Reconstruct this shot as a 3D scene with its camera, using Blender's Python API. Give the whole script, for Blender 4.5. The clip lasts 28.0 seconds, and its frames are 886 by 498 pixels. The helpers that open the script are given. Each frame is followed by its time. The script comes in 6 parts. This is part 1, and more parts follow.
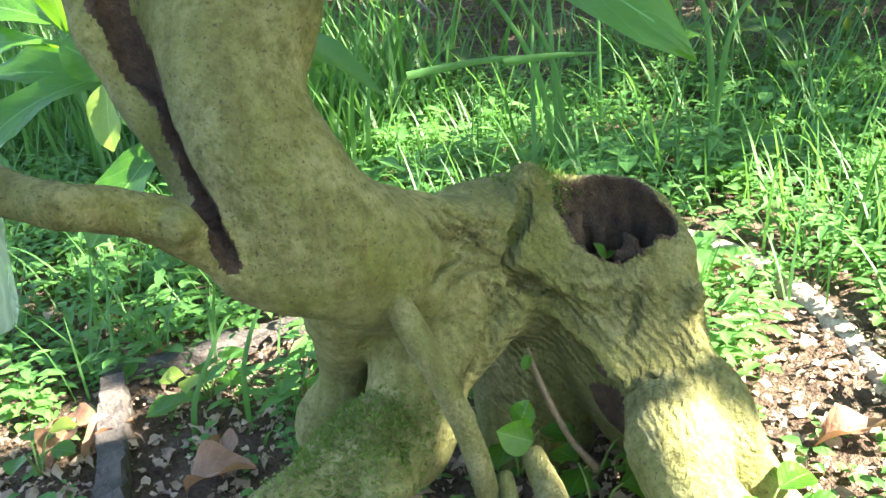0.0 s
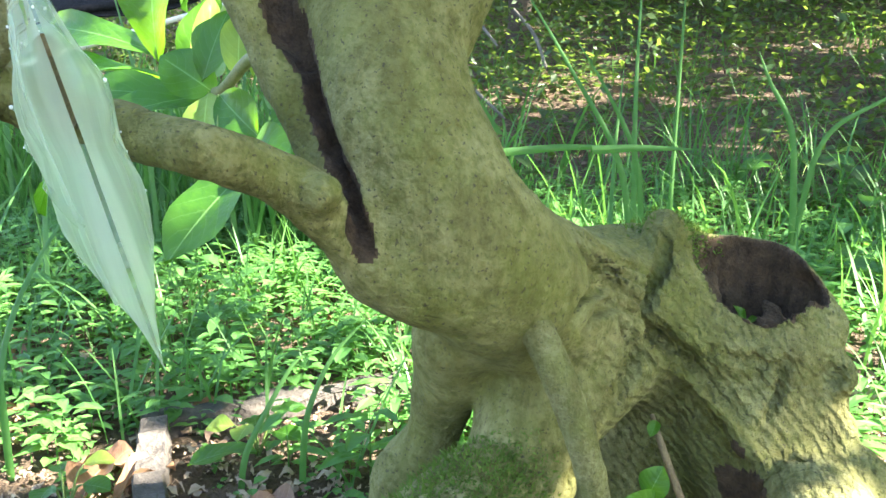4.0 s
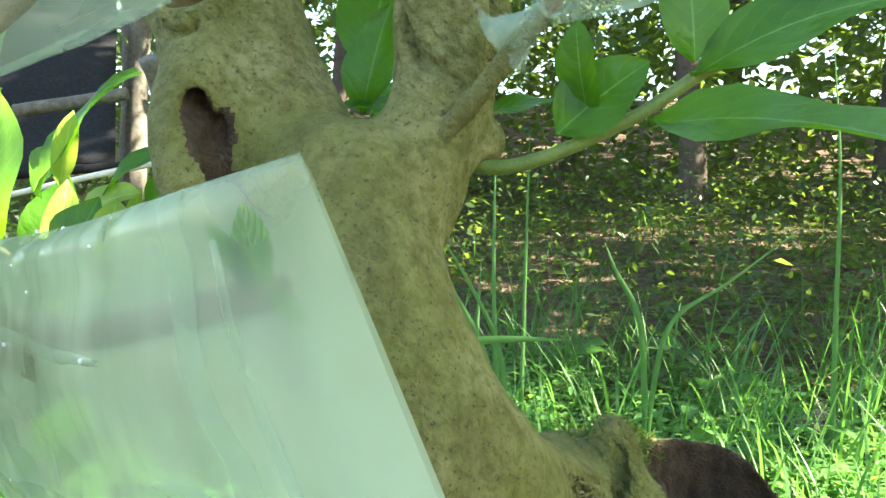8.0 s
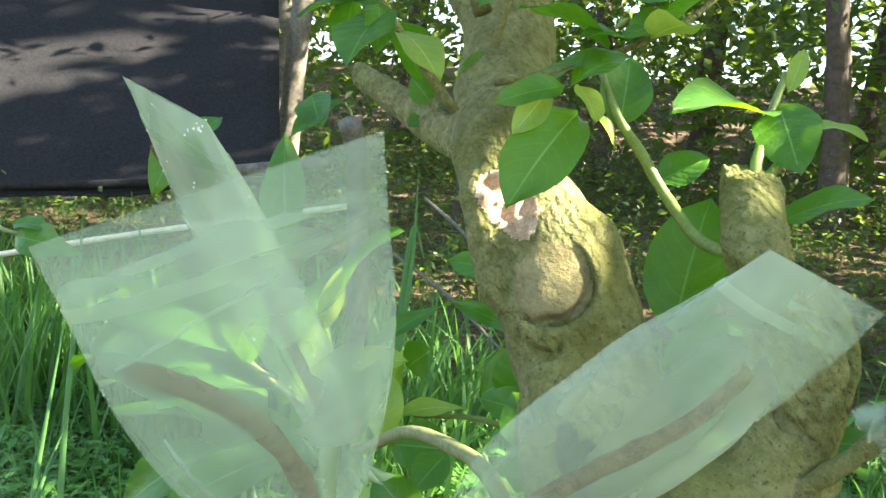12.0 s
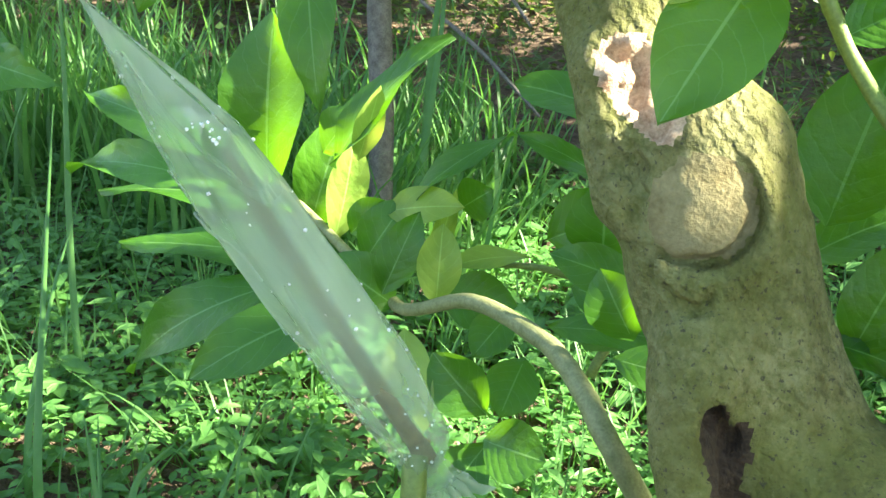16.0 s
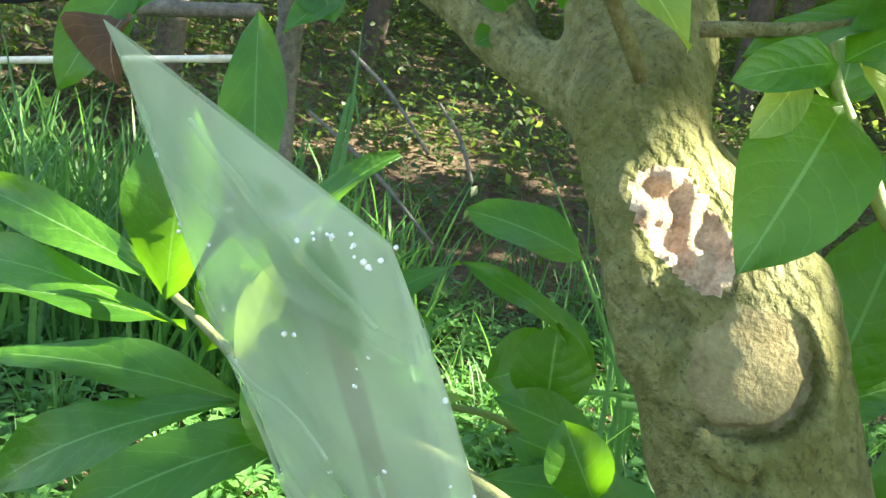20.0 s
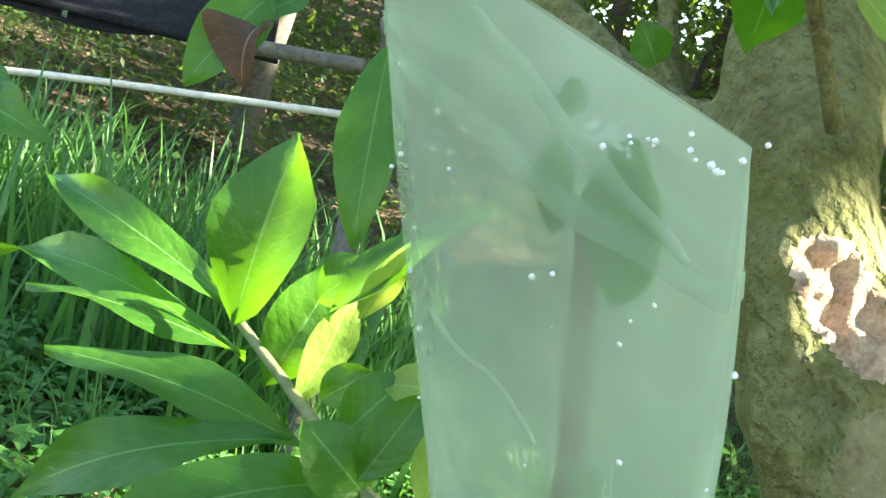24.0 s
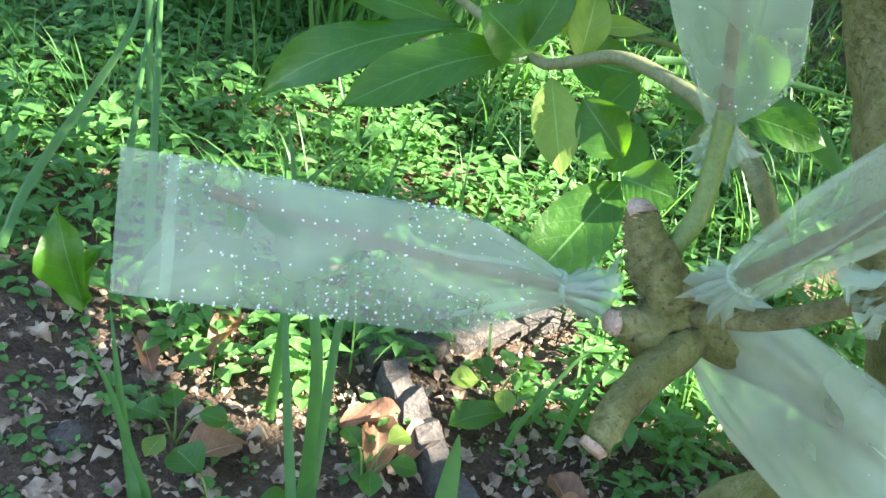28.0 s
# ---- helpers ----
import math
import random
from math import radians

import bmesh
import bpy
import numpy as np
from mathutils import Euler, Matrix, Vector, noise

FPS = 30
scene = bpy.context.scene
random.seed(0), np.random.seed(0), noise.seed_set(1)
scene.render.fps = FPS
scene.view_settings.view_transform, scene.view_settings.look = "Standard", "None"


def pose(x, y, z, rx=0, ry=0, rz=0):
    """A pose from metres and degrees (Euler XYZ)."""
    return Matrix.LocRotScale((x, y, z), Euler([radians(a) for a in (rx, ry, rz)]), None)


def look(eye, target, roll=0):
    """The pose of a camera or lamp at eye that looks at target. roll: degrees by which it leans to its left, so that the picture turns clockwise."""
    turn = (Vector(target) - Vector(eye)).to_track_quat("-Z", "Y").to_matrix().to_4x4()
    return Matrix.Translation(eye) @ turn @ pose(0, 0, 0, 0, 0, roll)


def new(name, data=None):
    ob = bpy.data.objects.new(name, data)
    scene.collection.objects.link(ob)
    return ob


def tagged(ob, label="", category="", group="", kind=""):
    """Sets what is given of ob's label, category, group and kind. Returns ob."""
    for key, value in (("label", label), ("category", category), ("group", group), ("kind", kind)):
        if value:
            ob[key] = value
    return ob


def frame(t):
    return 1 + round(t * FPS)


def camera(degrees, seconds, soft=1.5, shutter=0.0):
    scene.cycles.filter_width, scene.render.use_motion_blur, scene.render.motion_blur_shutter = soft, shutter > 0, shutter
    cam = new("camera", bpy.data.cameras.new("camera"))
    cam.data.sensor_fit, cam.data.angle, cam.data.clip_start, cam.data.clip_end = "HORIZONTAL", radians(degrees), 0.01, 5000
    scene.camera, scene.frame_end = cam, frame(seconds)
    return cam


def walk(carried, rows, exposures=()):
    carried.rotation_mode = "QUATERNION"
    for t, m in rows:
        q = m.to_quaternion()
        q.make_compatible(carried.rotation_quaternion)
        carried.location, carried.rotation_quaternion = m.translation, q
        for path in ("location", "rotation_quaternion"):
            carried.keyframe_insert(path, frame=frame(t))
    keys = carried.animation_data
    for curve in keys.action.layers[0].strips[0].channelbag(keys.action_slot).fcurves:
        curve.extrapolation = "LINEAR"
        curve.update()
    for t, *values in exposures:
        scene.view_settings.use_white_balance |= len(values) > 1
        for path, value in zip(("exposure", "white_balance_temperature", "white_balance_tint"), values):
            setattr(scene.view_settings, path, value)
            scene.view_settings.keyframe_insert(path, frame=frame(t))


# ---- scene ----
cam = camera(51.7, 28.0)
SKY, SUN = 0.070, 5.0
EXPOSURE = [(0.0, 3.65, 6500, 14), (0.7, 3.35, 6500, 15), (1.1, 2.80, 6200, 25), (1.6, 2.60, 6200, 24), (2.2, 2.40, 6300, 24), (3.0, 3.47, 6500, 15), (4.2, 3.85, 6450, 12), (8.0, 3.62, 7150, 4), (11.0, 3.52, 7300, 6), (14.0, 3.37, 7100, 7), (17.0, 3.45, 6850, 4), (19.0, 3.37, 7000, 4), (24.0, 3.40, 6900, 4), (28.0, 3.43, 6350, 13)]
PATH = [
    (0, (0.321, -0.013, 0.751), (-0.446, 1.670, -0.011), -6.7),
    (0.5, (0.231, -0.021, 0.762), (-0.282, 1.672, -0.170), -5.1),
    (1, (0.165, -0.015, 0.792), (-0.106, 1.642, -0.294), -4.4),
    (1.5, (0.190, 0.008, 0.756), (-0.095, 1.674, -0.315), 0.3),
    (2, (0.238, 0.089, 0.692), (-0.373, 1.781, -0.182), 1.9),
    (2.5, (0.275, 0.085, 0.650), (-0.505, 1.778, -0.075), -1.7),
    (3, (0.271, 0.045, 0.624), (-0.553, 1.751, -0.014), -1.9),
    (3.5, (0.230, 0.001, 0.608), (-0.598, 1.732, 0.045), -0.3),
    (4, (0.189, -0.007, 0.632), (-0.616, 1.761, 0.152), -0.2),
    (4.5, (0.169, -0.031, 0.648), (-0.621, 1.767, 0.267), 0.3),
    (6.5, (0.031, 0.042, 0.624), (-0.366, 1.998, 0.495), 1.5),
    (7, (0.036, 0.039, 0.627), (-0.334, 2.002, 0.532), 1.4),
    (7.5, (0.034, 0.038, 0.631), (-0.334, 2.002, 0.536), 1.3),
    (8, (0.040, 0.031, 0.642), (-0.365, 1.988, 0.553), 0.8),
    (8.5, (0.041, 0.018, 0.664), (-0.438, 1.959, 0.612), 1.0),
    (9, (0.019, 0.011, 0.682), (-0.589, 1.917, 0.686), 2.2),
    (9.5, (0.003, 0.003, 0.719), (-0.676, 1.883, 0.706), 2.2),
    (10, (-0.033, -0.020, 0.751), (-0.730, 1.854, 0.732), 2.8),
    (10.5, (-0.059, -0.040, 0.779), (-0.756, 1.835, 0.764), 2.6),
    (11, (-0.101, -0.047, 0.833), (-0.764, 1.838, 0.748), 4.0),
    (11.5, (-0.133, -0.059, 0.886), (-0.747, 1.838, 0.724), 4.6),
    (13.5, (-0.175, -0.013, 0.963), (-0.729, 1.859, 0.532), 5.2),
    (14, (-0.173, 0.019, 0.990), (-0.694, 1.856, 0.396), 6.1),
    (14.5, (-0.185, 0.036, 0.989), (-0.678, 1.854, 0.314), 7.1),
    (15, (-0.223, 0.068, 1.009), (-0.696, 1.845, 0.222), 6.8),
    (15.5, (-0.254, 0.103, 1.018), (-0.735, 1.860, 0.194), 5.7),
    (16, (-0.290, 0.142, 1.004), (-0.795, 1.895, 0.185), 5.3),
    (16.5, (-0.324, 0.154, 0.989), (-0.858, 1.901, 0.172), 5.9),
    (17, (-0.347, 0.174, 0.982), (-0.887, 1.931, 0.195), 7.0),
    (17.5, (-0.352, 0.180, 0.976), (-0.884, 1.976, 0.274), 7.7),
    (18, (-0.357, 0.197, 0.986), (-0.810, 2.038, 0.347), 8.7),
    (18.5, (-0.358, 0.207, 0.990), (-0.696, 2.088, 0.402), 10.2),
    (19, (-0.363, 0.207, 0.987), (-0.622, 2.113, 0.437), 10.7),
    (19.5, (-0.375, 0.207, 0.974), (-0.611, 2.123, 0.452), 11.8),
    (20, (-0.393, 0.206, 0.968), (-0.648, 2.118, 0.444), 12.3),
    (20.5, (-0.414, 0.187, 0.964), (-0.705, 2.095, 0.440), 13.6),
    (21, (-0.417, 0.189, 0.962), (-0.766, 2.086, 0.433), 14.7),
    (21.5, (-0.423, 0.190, 0.949), (-0.814, 2.082, 0.435), 15.6),
    (23.5, (-0.434, 0.221, 0.916), (-0.838, 2.147, 0.555), 20.5),
    (24, (-0.434, 0.221, 0.916), (-0.833, 2.147, 0.555), 20.2),
    (24.5, (-0.438, 0.214, 0.920), (-0.828, 2.136, 0.532), 20.6),
    (25, (-0.441, 0.188, 0.947), (-0.811, 2.095, 0.471), 19.3),
    (25.5, (-0.445, 0.138, 0.963), (-0.797, 1.999, 0.321), 20.9),
    (26, (-0.448, 0.086, 0.992), (-0.790, 1.861, 0.137), 21.5),
    (26.5, (-0.461, 0.029, 0.994), (-0.782, 1.758, 0.043), 20.7),
    (27, (-0.463, -0.011, 0.968), (-0.750, 1.683, -0.056), 19.4),
    (27.5, (-0.457, -0.035, 0.948), (-0.717, 1.631, -0.128), 17.3),
    (28, (-0.469, -0.073, 0.921), (-0.712, 1.593, -0.158), 15.2),
]
walk(cam, [(t, look(eye, target, roll)) for t, eye, target, roll in PATH], EXPOSURE)

scene.view_settings.gamma = 1.0
SUN_DIR = Vector((0.80, 0.08, 0.60)).normalized()

# ---- world and sun ----
world = bpy.data.worlds.new("sky")
scene.world = world
world.use_nodes = True
wn = world.node_tree.nodes
sky = wn.new("ShaderNodeTexSky")
sky.sky_type = "NISHITA"
sky.sun_disc = False
sky.sun_elevation = math.asin(SUN_DIR.z)
sky.sun_rotation = math.atan2(SUN_DIR.x, SUN_DIR.y)
wn["Background"].inputs["Strength"].default_value = SKY
world.node_tree.links.new(sky.outputs[0], wn["Background"].inputs["Color"])
sun = new("sun", bpy.data.lights.new("sun", "SUN"))
sun.data.energy, sun.data.angle, sun.data.color = SUN, radians(0.6), (1.0, 0.93, 0.80)
sun.matrix_world = look(SUN_DIR * 12, (0, 0, 0))


# ---- materials ----
def tree_of(name):
    m = bpy.data.materials.new(name)
    m.use_nodes = True
    n, l = m.node_tree.nodes, m.node_tree.links
    return m, n, l, n["Principled BSDF"]


def noise_at(n, l, scale, detail=5.0, rough=0.6, coords="Object", stretch=None):
    tc = n.new("ShaderNodeTexCoord")
    t = n.new("ShaderNodeTexNoise")
    t.inputs["Scale"].default_value, t.inputs["Detail"].default_value, t.inputs["Roughness"].default_value = scale, detail, rough
    if stretch:
        mp = n.new("ShaderNodeMapping")
        mp.inputs["Scale"].default_value = stretch
        l.new(tc.outputs[coords], mp.inputs[0])
        l.new(mp.outputs[0], t.inputs["Vector"])
    else:
        l.new(tc.outputs[coords], t.inputs["Vector"])
    return t.outputs[0]


def ramp(n, l, fac, stops):
    r = n.new("ShaderNodeValToRGB")
    e = r.color_ramp.elements
    while len(e) < len(stops):
        e.new(0.5)
    for el, (p, c) in zip(e, stops):
        el.position, el.color = p, (*c, 1)
    l.new(fac, r.inputs[0])
    return r.outputs[0]


def mixed(n, l, fac, a, b, mode="MIX"):
    m = n.new("ShaderNodeMix")
    m.data_type, m.blend_type = "RGBA", mode
    for sock, v in ((m.inputs[0], fac), (m.inputs[6], a), (m.inputs[7], b)):
        if isinstance(v, (float, int)):
            sock.default_value = v
        elif isinstance(v, tuple):
            sock.default_value = (*v, 1)
        else:
            l.new(v, sock)
    return m.outputs[2]


def bumped(n, l, p, height, strength, dist=0.004):
    b = n.new("ShaderNodeBump")
    b.inputs["Strength"].default_value, b.inputs["Distance"].default_value = strength, dist
    l.new(height, b.inputs["Height"])
    l.new(b.outputs[0], p.inputs["Normal"])
    return b


def bark_material(name, pale, mid, green, greenness=0.5, rough=0.85, scale=1.0):
    m, n, l, p = tree_of(name)
    big = noise_at(n, l, 9 * scale, 4, 0.6)
    fine = noise_at(n, l, 90 * scale, 6, 0.7)
    spots = noise_at(n, l, 260 * scale, 3, 0.6)
    base = ramp(n, l, fine, [(0.38, mid), (0.57, pale)])
    algae = ramp(n, l, big, [(greenness - 0.22, (0.85, 0.85, 0.85)), (greenness + 0.20, (0.12, 0.12, 0.12))])
    col = mixed(n, l, algae, base, green)
    streak = noise_at(n, l, 34 * scale, 4, 0.65, "Object", (1, 1, 0.35))
    dirt = ramp(n, l, streak, [(0.42, (1, 1, 1)), (0.66, (0.56, 0.53, 0.32))])
    col = mixed(n, l, 0.75, col, dirt, "MULTIPLY")
    blot = noise_at(n, l, 17 * scale, 3, 0.55)
    col = mixed(n, l, ramp(n, l, blot, [(0.54, (0, 0, 0)), (0.70, (0.22, 0.22, 0.22))]), col, tuple(0.5 * c for c in mid))
    fleck = ramp(n, l, spots, [(0.60, (0, 0, 0)), (0.72, (0.10, 0.10, 0.10))])
    col = mixed(n, l, fleck, col, tuple(min(1, c * 1.5) for c in pale))
    dark = ramp(n, l, noise_at(n, l, 280 * scale, 3, 0.6), [(0.33, (0.75, 0.75, 0.75)), (0.39, (0, 0, 0))])
    col = mixed(n, l, dark, col, (0.035, 0.03, 0.018))
    l.new(col, p.inputs["Base Color"])
    p.inputs["Roughness"].default_value = rough
    wr = n.new("ShaderNodeAttribute")
    wr.attribute_name = "wrinkle"
    wave = n.new("ShaderNodeTexWave")
    wave.wave_type, wave.bands_direction = "BANDS", "DIAGONAL"
    for key, val in (("Scale", 58.0 * scale), ("Distortion", 6.5), ("Detail", 4.0), ("Detail Scale", 1.6), ("Detail Roughness", 0.65)):
        wave.inputs[key].default_value = val
    tcw = n.new("ShaderNodeTexCoord")
    slant = n.new("ShaderNodeMapping")
    slant.inputs["Scale"].default_value = (0.85, 0.25, 0.75)
    l.new(tcw.outputs["Object"], slant.inputs[0])
    l.new(slant.outputs[0], wave.inputs["Vector"])
    def add(a_, b_, k):
        q = n.new("ShaderNodeMath")
        q.operation = "MULTIPLY_ADD"
        l.new(a_, q.inputs[0])
        if isinstance(k, float):
            q.inputs[1].default_value = k
        else:
            l.new(k, q.inputs[1])
        l.new(b_, q.inputs[2])
        return q.outputs[0]
    crack = n.new("ShaderNodeTexVoronoi")
    crack.feature = "DISTANCE_TO_EDGE"
    crack.inputs["Scale"].default_value = 120 * scale
    l.new(tcw.outputs["Object"], crack.inputs["Vector"])
    h = add(fine, streak, 1.0)
    h = add(wave.outputs["Fac"], h, wr.outputs["Fac"])
    h = add(crack.outputs["Distance"], h, 0.5)
    bumped(n, l, p, h, 1.0, 0.005)
    return m


def plain_material(name, a, b, scale=40, rough=0.8, bump=0.4, dist=0.003, spec=0.4):
    m, n, l, p = tree_of(name)
    big = noise_at(n, l, scale, 6, 0.65)
    small = noise_at(n, l, scale * 6, 4, 0.6)
    col = ramp(n, l, big, [(0.32, a), (0.68, b)])
    col = mixed(n, l, 0.35, col, ramp(n, l, small, [(0.3, tuple(0.4 * c for c in a)), (0.7, b)]))
    l.new(col, p.inputs["Base Color"])
    p.inputs["Roughness"].default_value = rough
    p.inputs["Specular IOR Level"].default_value = spec
    bumped(n, l, p, small, bump, dist)
    return m


def leaf_material(name, dark, light, glow, through_share=0.45, rough=0.42, veins=True, island=False):
    """A leaf that light shines through; a pale midrib and side veins along its UV."""
    m, n, l, p = tree_of(name)
    out = n["Material Output"]
    if island:
        g = n.new("ShaderNodeNewGeometry")
        rnd = g.outputs["Random Per Island"]
    else:
        g = n.new("ShaderNodeObjectInfo")
        rnd = g.outputs["Random"]
    tone = ramp(n, l, rnd, [(0.0, dark), (1.0, light)])
    blotch = noise_at(n, l, 55, 4, 0.6)
    tone = mixed(n, l, 0.45, tone, ramp(n, l, blotch, [(0.35, dark), (0.65, light)]))
    if veins:
        uv = n.new("ShaderNodeUVMap")
        sx = n.new("ShaderNodeSeparateXYZ")
        l.new(uv.outputs[0], sx.inputs[0])
        def op(kind, a, b=None):
            q = n.new("ShaderNodeMath")
            q.operation = kind
            for i, v in enumerate((a, b)):
                if v is None:
                    continue
                if isinstance(v, (int, float)):
                    q.inputs[i].default_value = v
                else:
                    l.new(v, q.inputs[i])
            return q.outputs[0]
        across = op("ABSOLUTE", op("SUBTRACT", sx.outputs[1], 0.5))
        mid = op("MULTIPLY", op("LESS_THAN", across, 0.016), 0.75)
        side = op("ABSOLUTE", op("SINE", op("MULTIPLY", op("ADD", op("SUBTRACT", sx.outputs[0], op("MULTIPLY", op("POWER", across, 1.4), 0.75)), op("MULTIPLY", blotch, 0.10)), 21.0)))
        sidev = op("MULTIPLY", op("LESS_THAN", side, 0.10), 0.25)
        vein = op("MAXIMUM", mid, sidev)
        tone = mixed(n, l, vein, tone, tuple(min(1, 0.08 + 1.5 * c) for c in light))
        bumped(n, l, p, op("ADD", op("MULTIPLY", side, 0.15), op("MULTIPLY", blotch, 1.4)), 0.6, 0.003)
    l.new(tone, p.inputs["Base Color"])
    p.inputs["Roughness"].default_value = rough
    tr = n.new("ShaderNodeBsdfTranslucent")
    tcol = mixed(n, l, 0.75, tone, glow)
    l.new(tcol, tr.inputs[0])
    mx = n.new("ShaderNodeMixShader")
    mx.inputs[0].default_value = through_share
    l.new(p.outputs[0], mx.inputs[1])
    l.new(tr.outputs[0], mx.inputs[2])
    l.new(mx.outputs[0], out.inputs[0])
    return m


def film_material(name, milk, tint):
    """Thin clouded polythene: partly clear, partly scattering, with a sheen."""
    m, n, l, p = tree_of(name)
    out = n["Material Output"]
    cloud = noise_at(n, l, 9, 3, 0.5)
    fold = noise_at(n, l, 16, 2, 0.5, "Object", (1, 1, 0.45))
    fine = noise_at(n, l, 70, 2, 0.5, "Object", (1, 1, 0.5))
    hsum = n.new("ShaderNodeMath")
    hsum.operation = "MULTIPLY_ADD"
    l.new(fine, hsum.inputs[0])
    hsum.inputs[1].default_value = 0.08
    l.new(fold, hsum.inputs[2])
    p.inputs["Base Color"].default_value = (0.62, 0.73, 0.61, 1)
    p.inputs["Roughness"].default_value = 0.14
    p.inputs["Specular IOR Level"].default_value = 0.75
    bumped(n, l, p, hsum.outputs[0], 0.6, 0.02)
    tl = n.new("ShaderNodeBsdfTranslucent")
    tl.inputs[0].default_value = (0.64, 0.76, 0.60, 1)
    body = n.new("ShaderNodeMixShader")
    body.inputs[0].default_value = 0.5
    l.new(p.outputs[0], body.inputs[1])
    l.new(tl.outputs[0], body.inputs[2])
    clear = n.new("ShaderNodeBsdfTransparent")
    clear.inputs[0].default_value = (*tint, 1)
    mx = n.new("ShaderNodeMixShader")
    fac = ramp(n, l, cloud, [(0.36, (milk * 0.60,) * 3), (0.64, (min(1, milk * 1.40),) * 3)])
    l.new(fac, mx.inputs[0])
    l.new(clear.outputs[0], mx.inputs[1])
    l.new(body.outputs[0], mx.inputs[2])
    l.new(mx.outputs[0], out.inputs[0])
    return m


BARK = bark_material("bark", (0.31, 0.29, 0.140), (0.125, 0.120, 0.040), (0.118, 0.130, 0.016), 0.56)
SCAR = plain_material("weathered_scar", (0.15, 0.12, 0.045), (0.28, 0.24, 0.12), 45, 0.9, 0.6, 0.004)
TWIG = bark_material("twig_bark", (0.35, 0.32, 0.17), (0.20, 0.17, 0.07), (0.13, 0.15, 0.028), 0.54, scale=2)
GREEN_STEM = plain_material("green_stem", (0.10, 0.15, 0.03), (0.17, 0.24, 0.06), 60, 0.5, 0.2)
ARCH = plain_material("arch_bark", (0.12, 0.145, 0.045), (0.27, 0.28, 0.13), 70, 0.6, 0.25)
BROWN_TWIG = plain_material("brown_twig", (0.11, 0.08, 0.045), (0.27, 0.20, 0.11), 120, 0.75, 0.5)
# rotten wood; its darkness also paints shade in the crack and below the foot
ROT_AND_SHADE = plain_material("rotten_wood_and_shade", (0.020, 0.013, 0.008), (0.105, 0.068, 0.038), 60, 0.95, 0.8, 0.006)
# tones also carry the sunlit brightness and brown shadows of the stub's top
CUT = plain_material("cut_wood", (0.34, 0.17, 0.09), (0.84, 0.64, 0.47), 70, 0.85, 0.9, 0.006)
LEAF = leaf_material("leaf", (0.026, 0.092, 0.010), (0.060, 0.170, 0.014), (0.20, 0.50, 0.012), 0.42, 0.36)
# lighter leaf colour for young leaves; also paints sunlight onto lit ones
YOUNG_AND_SUNLIT = leaf_material("young_and_sunlit_leaf", (0.13, 0.24, 0.04), (0.26, 0.38, 0.07), (0.55, 0.70, 0.08), 0.5)
WEED = leaf_material("weed_leaf", (0.042, 0.14, 0.030), (0.12, 0.29, 0.07), (0.26, 0.50, 0.06), 0.4, 0.5, False, True)
GRASS = leaf_material("grass_blade", (0.035, 0.115, 0.026), (0.095, 0.22, 0.055), (0.17, 0.42, 0.06), 0.4, 0.5, False, True)
# leaf colour darkened to stand in for shade on the bank
FAR_SHADED = leaf_material("far_leaf_shade_toned", (0.014, 0.042, 0.013), (0.046, 0.088, 0.020), (0.24, 0.36, 0.045), 0.44, 0.5, False, True)
MOSS = leaf_material("moss", (0.05, 0.10, 0.012), (0.13, 0.22, 0.03), (0.18, 0.28, 0.04), 0.3, 0.8, False, True)
DRY = leaf_material("dry_leaf", (0.14, 0.06, 0.03), (0.34, 0.20, 0.11), (0.50, 0.25, 0.10), 0.25, 0.6)
BANK_LITTER = leaf_material("bank_litter", (0.07, 0.042, 0.028), (0.26, 0.18, 0.11), (0.2, 0.12, 0.06), 0.12, 0.8, False, True)
SHRIVELLED = leaf_material("shrivelled_leaf", (0.05, 0.028, 0.014), (0.16, 0.09, 0.045), (0.25, 0.12, 0.04), 0.2, 0.8)
LITTER = leaf_material("litter", (0.13, 0.075, 0.048), (0.58, 0.46, 0.32), (0.35, 0.2, 0.1), 0.15, 0.7, False, True)
SOIL = plain_material("soil", (0.042, 0.029, 0.020), (0.21, 0.150, 0.102), 26, 0.95, 1.0, 0.02, 0.2)
STONE = plain_material("old_edging", (0.03, 0.027, 0.024), (0.12, 0.105, 0.09), 30, 0.9, 0.7, 0.006)
# paled so that the colour carries the strong sun on the fallen limb
SUNLIT_WOOD = plain_material("sunlit_wood", (0.26, 0.21, 0.14), (0.58, 0.50, 0.38), 40, 0.9, 0.9, 0.006)
RED = plain_material("faded_red", (0.28, 0.045, 0.03), (0.45, 0.09, 0.06), 20, 0.6, 0.2)
POLE = plain_material("grey_wood", (0.05, 0.044, 0.036), (0.20, 0.18, 0.15), 60, 0.85, 0.6, 0.005)
TRUNK_FAR = plain_material("dark_bark", (0.04, 0.032, 0.025), (0.13, 0.10, 0.08), 25, 0.9, 0.7, 0.01)
BAMBOO = plain_material("bamboo", (0.52, 0.47, 0.36), (0.74, 0.70, 0.58), 12, 0.45, 0.1)
NET = plain_material("shade_net", (0.007, 0.007, 0.008), (0.028, 0.028, 0.032), 90, 0.95, 0.6, 0.004, 0.1)
CLAY = plain_material("dull_pot", (0.06, 0.05, 0.045), (0.16, 0.12, 0.10), 18, 0.8, 0.3)
FILM = film_material("clear_film", 0.29, (0.94, 0.965, 0.92))
MILKY = film_material("milky_film", 0.40, (0.91, 0.95, 0.89))
DENSE = film_material("dense_film", 0.50, (0.91, 0.94, 0.90))
TIE = film_material("bunched_film", 0.34, (0.92, 0.95, 0.92))
